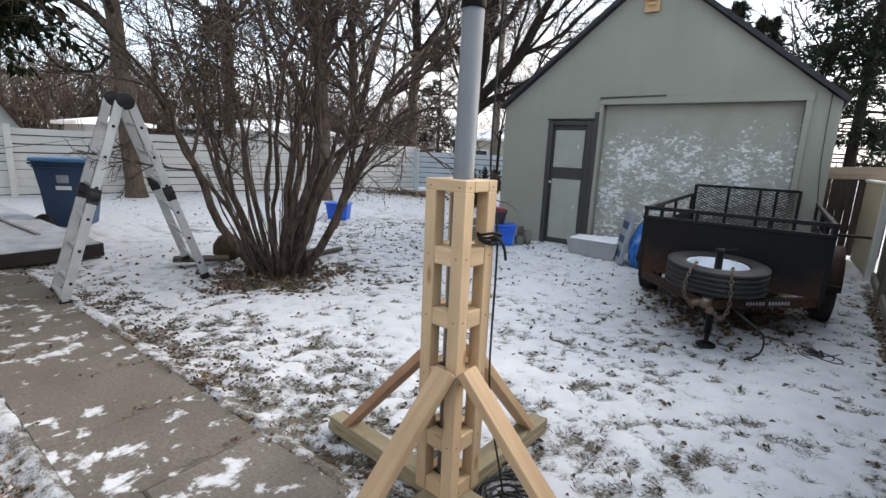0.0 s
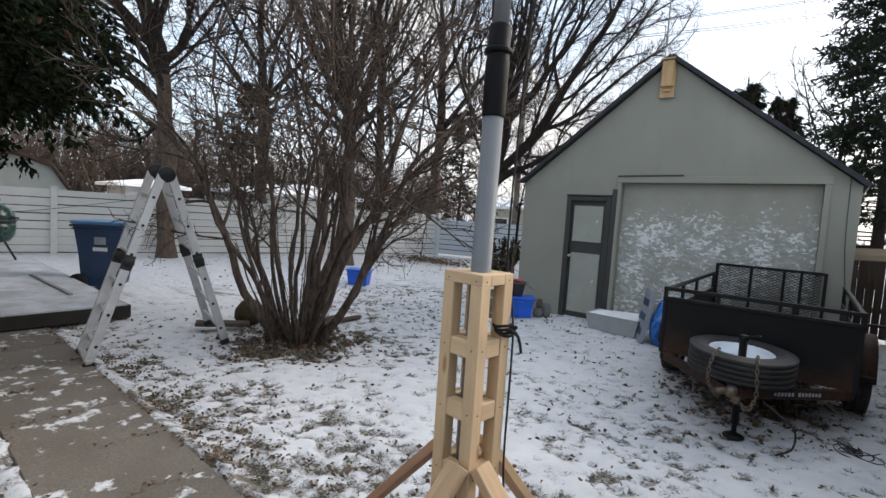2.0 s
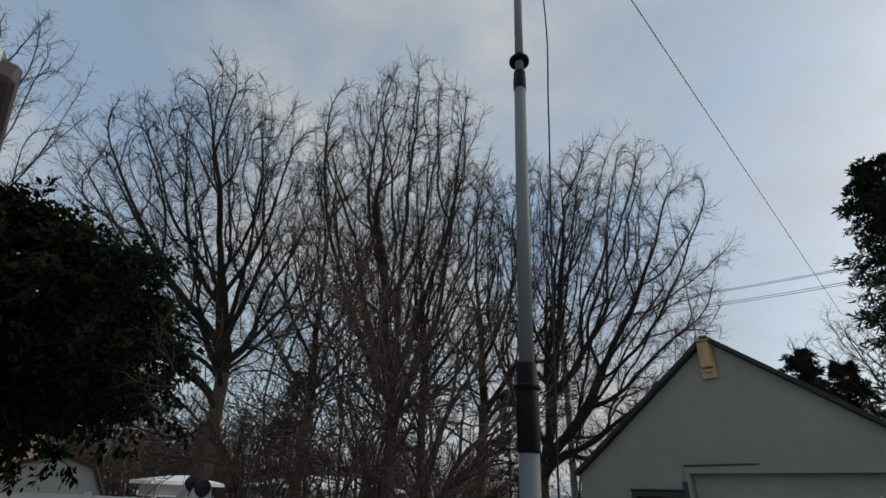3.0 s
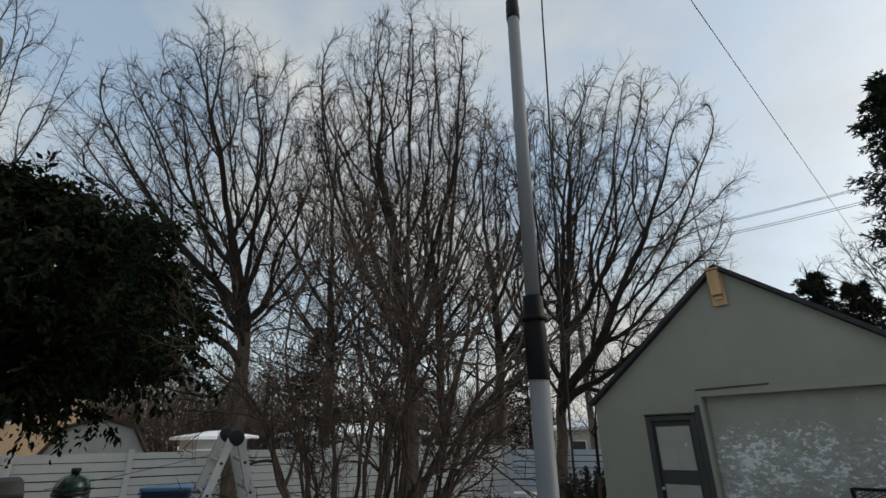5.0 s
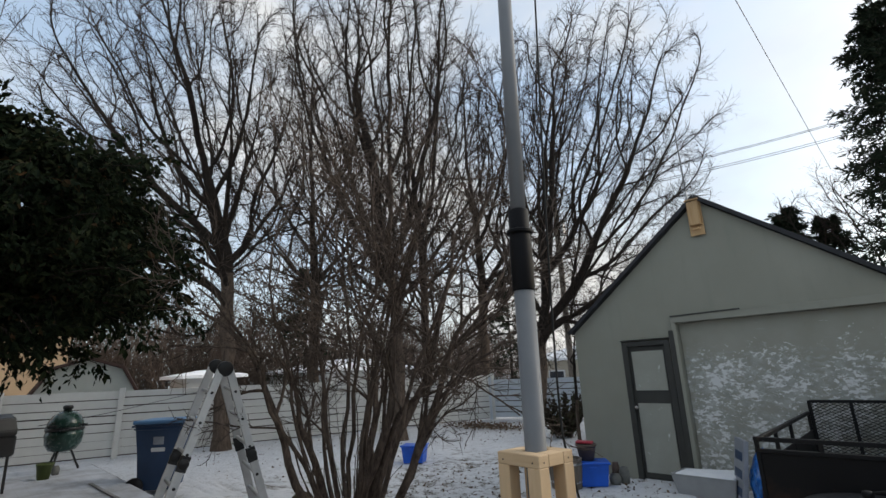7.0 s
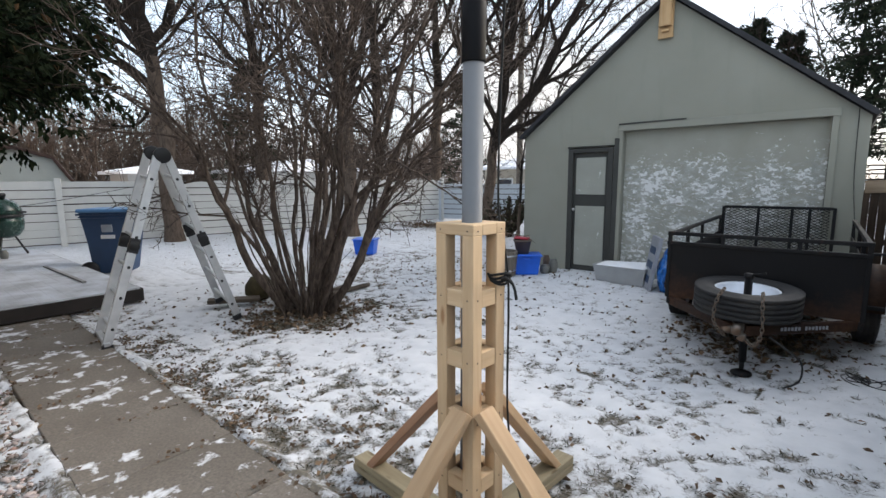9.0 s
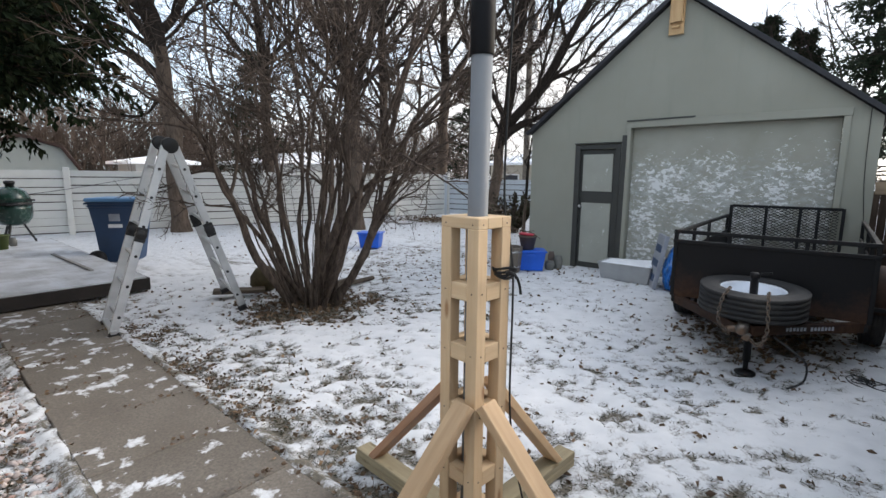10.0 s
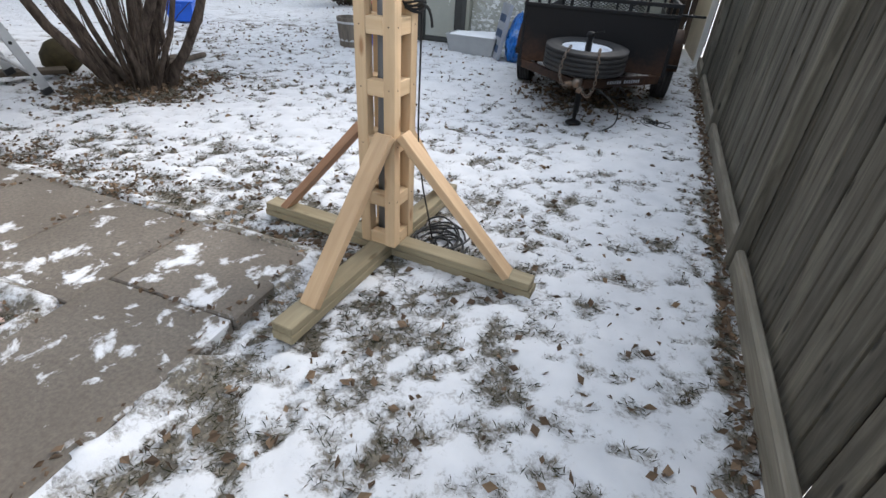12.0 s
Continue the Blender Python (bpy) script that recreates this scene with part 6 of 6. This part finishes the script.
def far_house(name, m, lx, ly, wall_h, rise, wall, label, roof="snow", over=0.4):
    root = thing(name, m, label, "house")
    box("wall", (lx, ly, wall_h), pose(0, 0, wall_h / 2), wall, root, 0.01)
    bm = bmesh.new()
    hx, hy = lx / 2 + over, ly / 2 + over
    lo = [bm.verts.new(p) for p in ((-hx, -hy, 0), (hx, -hy, 0), (hx, hy, 0), (-hx, hy, 0))]
    top = [bm.verts.new((-hx * 0.6, 0, rise)), bm.verts.new((hx * 0.6, 0, rise))]
    up = [bm.verts.new((*v.co.xy, 0.14)) for v in lo]
    for k in range(4):
        bm.faces.new((lo[k], lo[(k + 1) % 4], up[(k + 1) % 4], up[k]))
    bm.faces.new(lo[::-1])
    bm.faces.new((up[0], up[1], top[1], top[0]))
    bm.faces.new((up[1], up[2], top[1]))
    bm.faces.new((up[2], up[3], top[0], top[1]))
    bm.faces.new((up[3], up[0], top[0]))
    part("roof", bm, M[roof], root, "snow-covered hipped roof", pose(0, 0, wall_h))
    for k in (-0.28, 0.22):
        w = box("window", (1.1, 0.06, 0.9), pose(lx * k, -ly / 2 - 0.02, wall_h * 0.55), M["white_trim"], root, 0.01)
        box("pane", (0.95, 0.03, 0.75), pose(0, -0.03, 0), M["glass"], w, 0.004)
        w = box("window", (0.06, 1.1, 0.9), pose(lx / 2 + 0.02, ly * k, wall_h * 0.55), M["white_trim"], root, 0.01)
        box("pane", (0.03, 0.95, 0.75), pose(0.03, 0, 0), M["glass"], w, 0.004)
    return root


far_house("house", pose(-27, -1.8, 0), 8, 9, 5.4, 1.8, M["tan"], "tan stucco house behind the shed")
far_house("house", pose(-26, 8.8, 0), 2.6, 2.4, 1.95, 0.42, M["greyhouse"], "low grey house with a snowy roof behind the fence")
far_house("house", pose(-27, 17.5, 0), 7, 6, 2.1, 0.8, M["greyhouse"], "low grey house with a snowy roof behind the fence")
far_house("house", pose(-13.2, 28.0, 0), 7, 6, 2.2, 0.95, M["beige"], "beige bungalow with a snowy roof behind the gate")
far_house("house", pose(-9.5, 24.0, 0), 3, 4, 2.0, 0.7, M["brownwall"], "small brown brick outbuilding with a snowy roof")


def gambrel_shed():
    root = thing("garden_shed", pose(-17.3, 2.65, 0.0, 0, 0, 77), "pale garden shed with a brown-edged barn roof", "shed")
    prof = [(-1.18, 1.50), (-0.78, 2.18), (0.0, 2.43), (0.78, 2.18), (1.18, 1.50)]
    bm = bmesh.new()
    full = [(-1.18, 0.0)] + prof + [(1.18, 0.0)]
    f = [[bm.verts.new((x, y, z)) for x, z in full] for y in (-1.3, 1.3)]
    bm.faces.new(f[0])
    bm.faces.new(f[1][::-1])
    for k in range(len(full)):
        j = (k + 1) % len(full)
        bm.faces.new((f[0][j], f[0][k], f[1][k], f[1][j]))
    part("wall", bm, M["shed"], root)
    for (xa, za), (xb, zb) in zip(prof, prof[1:]):
        d = Vector((xb - xa, 0, zb - za))
        nrm = Vector((-d.z, 0, d.x)).normalized() * 0.045
        bar("roof", Vector((xa, 0, za)) + nrm - d.normalized() * 0.03, Vector((xb, 0, zb)) + nrm + d.normalized() * 0.03, 2.9, 0.08, M["shedtrim"], root, 0.01, label="brown roof slope")


gambrel_shed()


def utility_pole():
    root = thing("utility_pole", pose(-11.5, 20.5, 0), "grey wooden utility pole behind the trees", "utility pole")
    part("pole", bm_lathe([(0.16, 0), (0.12, 10.9)], 12), M["polewood"], root, "", None, True)
    box("transformer", (0.3, 0.3, 0.6), pose(0.28, 0, 8.6), M["galv"], root, 0.06)


utility_pole()
for k, (dz, dy) in enumerate(((0, 0), (0.2, 0.3), (0.62, 0.0), (0.8, 0.3))):
    w = wire("power_line", [(-11.5, 20.5 + dy, 10.0 + dz), (-2.0, 22.9 + dy, 10.08 + dz), (9.0, 25 + dy, 10.6 + dz)], 0.012, M["cable"], None, 30, 4)
    tagged(w, "thin dark overhead power line", "cable", "power lines")
w = wire("guy_wire", [(-0.18, 1.33, 6.86), (-0.275, 10.5, 7.36), (-0.37, 19.66, 7.85)], 0.006, M["cable"], None, 40, 4)
tagged(w, "thin wire rising over the garage", "cable")


# ---------------------------------------------------------------- things by the garage
def open_box(bm, hx0, hy0, hx1, hy1, h, t):
    """An open tub: outer and inner walls, tapering."""
    def ring(hx, hy, z):
        return [bm.verts.new((sx * hx, sy * hy, z)) for sx, sy in ((-1, -1), (1, -1), (1, 1), (-1, 1))]
    rows = [ring(hx0, hy0, 0), ring(hx1, hy1, h), ring(hx1 + t, hy1 + t, h), ring(hx1 + t, hy1 + t, h + t), ring(hx1 - t, hy1 - t, h + t), ring(hx0 - t, hy0 - t, t)]
    for a, b in zip(rows, rows[1:]):
        for k in range(4):
            bm.faces.new((a[k], a[(k + 1) % 4], b[(k + 1) % 4], b[k]))
    bm.faces.new(rows[0][::-1])
    bm.faces.new(rows[-1])
    bmesh.ops.bevel(bm, geom=[e for e in bm.edges], offset=0.006, segments=2, affect="EDGES")
    return bm


tub = thing("storage_tub", pose(-1.60, 6.94, 0, 0, 0, -2), "cloudy clear plastic tub heaped with snow", "tub")
part("shell", open_box(bmesh.new(), 0.34, 0.20, 0.39, 0.24, 0.25, 0.012), M["tub"], tub)
bm = bm_box(0.72, 0.42, 0.10, 0.03, 3)
for vv in bm.verts:
    if vv.co.z > 0:
        vv.co.z += 0.04 * noise.noise(vv.co * 6) + 0.02
part("snow", bm, M["snow"], tub, "settled snow filling the tub", pose(0, 0, 0.215), True)

pan = thing("leaning_panel", pose(-1.20, 6.72, 0, 0, 0, 28), "pale grey patterned panel leaning on a bag", "panel")
box("board", (0.05, 0.42, 0.74), pose(0.05, 0, 0.37, 0, 10, 0), M["panelgrey"], pan, 0.006)
for z in (0.15, 0.35, 0.55):
    box("dark_cell", (0.006, 0.30, 0.10), pose(0.022 + 0.176 * (z - 0.37), 0, z, 0, 10, 0), M["binblue"], pan, 0.003)


def blue_bag():
    bm = bmesh.new()
    bmesh.ops.create_icosphere(bm, subdivisions=4, radius=0.5)
    for vv in bm.verts:
        p = vv.co
        k = 0.22 * abs(noise.noise(p * 5.0)) + 0.10 * noise.noise(p * 11.0)
        s = Vector((0.16, 0.30, 0.36))
        q = Vector((p.x * s.x, p.y * s.y, p.z * s.z)) * 2 * (1 - k)
        if q.z > 0:
            q.x *= 1 - 1.1 * q.z
            q.y *= 1 - 0.9 * q.z
        vv.co = Vector((q.x, q.y, max(q.z, -0.30) + 0.30))
    ob = part("bag", bm, M["bluebag"], None, "", pose(-0.93, 6.70, 0.0, 0, 4, 15))
    tagged(ob, "crumpled bright blue plastic bag beside the trailer", "bag")


blue_bag()


def blue_tote(m, label):
    root = thing("storage_box", m, label, "storage box", "blue storage boxes")
    part("shell", open_box(bmesh.new(), 0.19, 0.15, 0.225, 0.18, 0.30, 0.010), M["blueplastic"], root)
    box("rim_lip", (0.50, 0.41, 0.028), pose(0, 0, 0.312), M["blueplastic"], root, 0.008)
    box("handle", (0.11, 0.02, 0.03), pose(0, -0.20, 0.26), M["blueplastic"], root, 0.006)
    return root


blue_tote(pose(-3.12, 6.66, 0.0, 0, 0, 36), "bright blue plastic storage box holding a brown pot")
blue_tote(pose(-6.86, 6.46, 0.0, 0, 0, 32), "bright blue plastic storage box standing on the snow")
pot = part("planter", bm_lathe([(0.10, 0), (0.14, 0.20), (0.155, 0.205), (0.155, 0.23), (0.13, 0.23), (0.11, 0.08)], 20), M["potbrown"], None, "", pose(-3.18, 6.66, 0.326), True)
tagged(pot, "brown plastic planter standing on a blue storage box", "flower pot")
pot = box("red_lid", (0.24, 0.18, 0.03), pose(-3.22, 6.70, 0.572, 0, 4, 20), M["redplastic"], None, 0.01)
tagged(pot, "small red plastic lid on the planter", "lid")
for x, y, r, h, mt, lab in ((-2.80, 7.02, 0.075, 0.22, "potgrey", "grey stoneware jar by the garage wall"), (-2.88, 6.88, 0.085, 0.14, "potgrey", "low grey stoneware pot by the garage wall"), (-2.98, 7.12, 0.06, 0.26, "potbrown", "narrow brown jar by the garage wall")):
    pot = part("jar", bm_lathe([(r * 0.8, 0), (r, h * 0.4), (r * 0.95, h * 0.8), (r * 0.7, h * 0.9), (r * 0.78, h)], 18), M[mt], None, "", pose(x, y, -0.005), True)
    tagged(pot, lab, "jar")


def half_barrel():
    root = thing("half_barrel", pose(-3.33, 6.28, 0), "weathered wooden half barrel planter", "barrel")
    n = 16
    for k in range(n):
        a = 2 * math.pi * k / n
        bar("stave", (0.20 * math.cos(a), 0.20 * math.sin(a), 0.0), (0.235 * math.cos(a), 0.235 * math.sin(a), 0.40), 0.022, 0.088, M["barrelwood"], root, 0.004, (-math.sin(a), math.cos(a), 0))
    for z, r in ((0.08, 0.222), (0.32, 0.245)):
        part("hoop", bm_lathe([(r, z), (r, z + 0.03), (r - 0.006, z + 0.03), (r - 0.006, z)], 28, False), M["galv"], root, "dull metal hoop", None, True)


half_barrel()


def log(a, b, r, label):
    m, length = beam(a, b)
    rng = random.Random(int(length * 1000))
    rows = [(r * 0.9, -length / 2)] + [(r * (1 + rng.uniform(-0.08, 0.08)), -length / 2 + length * k / 8) for k in range(1, 8)] + [(r * 0.85, length / 2)]
    ob = part("log", bm_lathe(rows, 12), M["log"], None, "", m @ pose(0, 0, 0, 0, 90, 0), True)
    return tagged(ob, label, "log", "logs under the shrub")


log((-4.25, 3.35, 0.045), (-4.40, 4.36, 0.03), 0.036, "old grey log lying behind the shrub")
log((-4.38, 3.45, 0.04), (-4.60, 4.10, 0.03), 0.030, "thin grey log lying behind the shrub")
b = box("plank", (0.60, 0.18, 0.045), pose(-4.90, 2.60, 0.072, 0, 2, 62), M["log"], None, 0.006)
tagged(b, "dark short plank beside the shrub", "plank")
b = part("mossy_rock", bm_lathe([(0.10, 0), (0.17, 0.06), (0.165, 0.16), (0.10, 0.25), (0.03, 0.28)], 12), mat_plain("mossy_stone", (0.06, 0.048, 0.024), 0.95, vary=0.4, scale=14), None, "", pose(-5.0, 3.0, 0.0) @ Matrix.Diagonal((1.1, 1.1, 1.15, 1)), True)
tagged(b, "mossy brownish stone beside the shrub", "stone")


def shrub_low():
    rng = np.random.default_rng(81)
    root = thing("low_shrub", pose(-6.3, 11.0, 0), "low dark leafy shrub beside the garage", "shrub")
    n = 60
    a = rng.uniform(0, 2 * np.pi, n)
    st = np.stack([0.35 * np.cos(a) * rng.uniform(0, 1, n), 0.35 * np.sin(a) * rng.uniform(0, 1, n), 0 * a], 1)
    wy = np.stack([np.cos(a) * 0.6, np.sin(a) * 0.6, np.ones(n)], 1)
    A = shoots(rng, st, wy, rng.uniform(0.6, 1.15, n), np.full(n, 0.012), 5, 0.12, 0.0, 0.4)
    s, w, l, r = fork(rng, *A, 26, 0.15, 50, 0.3, 0.5)
    hang("stems", tube_mesh("stems", [(*A, 4)], M["bushbark"]), root)
    hang("foliage", sprays(rng, s, w, rng.uniform(0.08, 0.14, len(s)), 0.36, M["shrubleaf"], "foliage"), root)


shrub_low()


def birdhouse():
    root = thing("birdhouse", pose(-12.28, 4.95, 1.35, 0, 0, 70), "small brown wooden birdhouse fixed to a tree trunk", "birdhouse")
    box("body", (0.16, 0.14, 0.20), pose(0, 0, 0.10), M["log"], root, 0.004)
    for s in (-1, 1):
        box("roof", (0.16, 0.20, 0.02), pose(s * 0.06, 0, 0.235, 0, s * 32, 0), M["log"], root, 0.003)
    box("backboard", (0.10, 0.03, 0.34), pose(0, 0.085, 0.10), M["log"], root, 0.003)


birdhouse()


# ---------------------------------------------------------------- the house behind the camera
def home():
    root = thing("house", Matrix(), "pale house with white eaves beside the walk", "house")
    x0, x1, y0, y1, h = -12.0, -2.07, -9.0, -1.15, 3.22
    box("wall", (x1 - x0, y1 - y0, h), pose((x0 + x1) / 2, (y0 + y1) / 2, h / 2), M["beige"], root, 0.01)
    box("soffit", (x1 - x0 + 0.9, y1 - y0 + 0.9, 0.03), pose((x0 + x1) / 2, (y0 + y1) / 2, h + 0.02), M["eavebrown"], root, 0.003, "brownish soffit")
    ex, ey = x1 + 0.45, y1 + 0.45
    box("fascia", (x1 - x0 + 0.9, 0.03, 0.18), pose((x0 + x1) / 2, ey, h + 0.10), M["white_board"], root, 0.004, "white fascia board")
    box("fascia", (0.03, y1 - y0 + 0.9, 0.18), pose(ex, (y0 + y1) / 2, h + 0.10), M["white_board"], root, 0.004, "white fascia board")
    box("gutter", (x1 - x0 + 1.0, 0.11, 0.11), pose((x0 + x1) / 2, ey + 0.07, h + 0.13), M["eavebrown"], root, 0.02, "brownish grey gutter")
    box("gutter", (0.11, y1 - y0 + 1.0, 0.11), pose(ex + 0.07, (y0 + y1) / 2, h + 0.13), M["white_board"], root, 0.02, "white gutter")
    bm = bmesh.new()
    hx, hy = (x1 - x0) / 2 + 0.5, (y1 - y0) / 2 + 0.5
    lo = [bm.verts.new(p) for p in ((-hx, -hy, 0), (hx, -hy, 0), (hx, hy, 0), (-hx, hy, 0))]
    top = [bm.verts.new((-1.2, 0, 1.7)), bm.verts.new((1.2, 0, 1.7))]
    bm.faces.new(lo[::-1])
    bm.faces.new((lo[0], lo[1], top[1], top[0]))
    bm.faces.new((lo[1], lo[2], top[1]))
    bm.faces.new((lo[2], lo[3], top[0], top[1]))
    bm.faces.new((lo[3], lo[0], top[0]))
    part("roof", bm, M["roof"], root, "", pose((x0 + x1) / 2, (y0 + y1) / 2, h + 0.18))


home()
w = wire("clothes_line", [(-10.5, 0.9, 1.05), (-12.2, 2.4, 1.15), (-13.2, 4.6, 1.50)], 0.006, M["cable"], None, 30, 4)
tagged(w, "thin dark line sagging in front of the white fence", "cable")
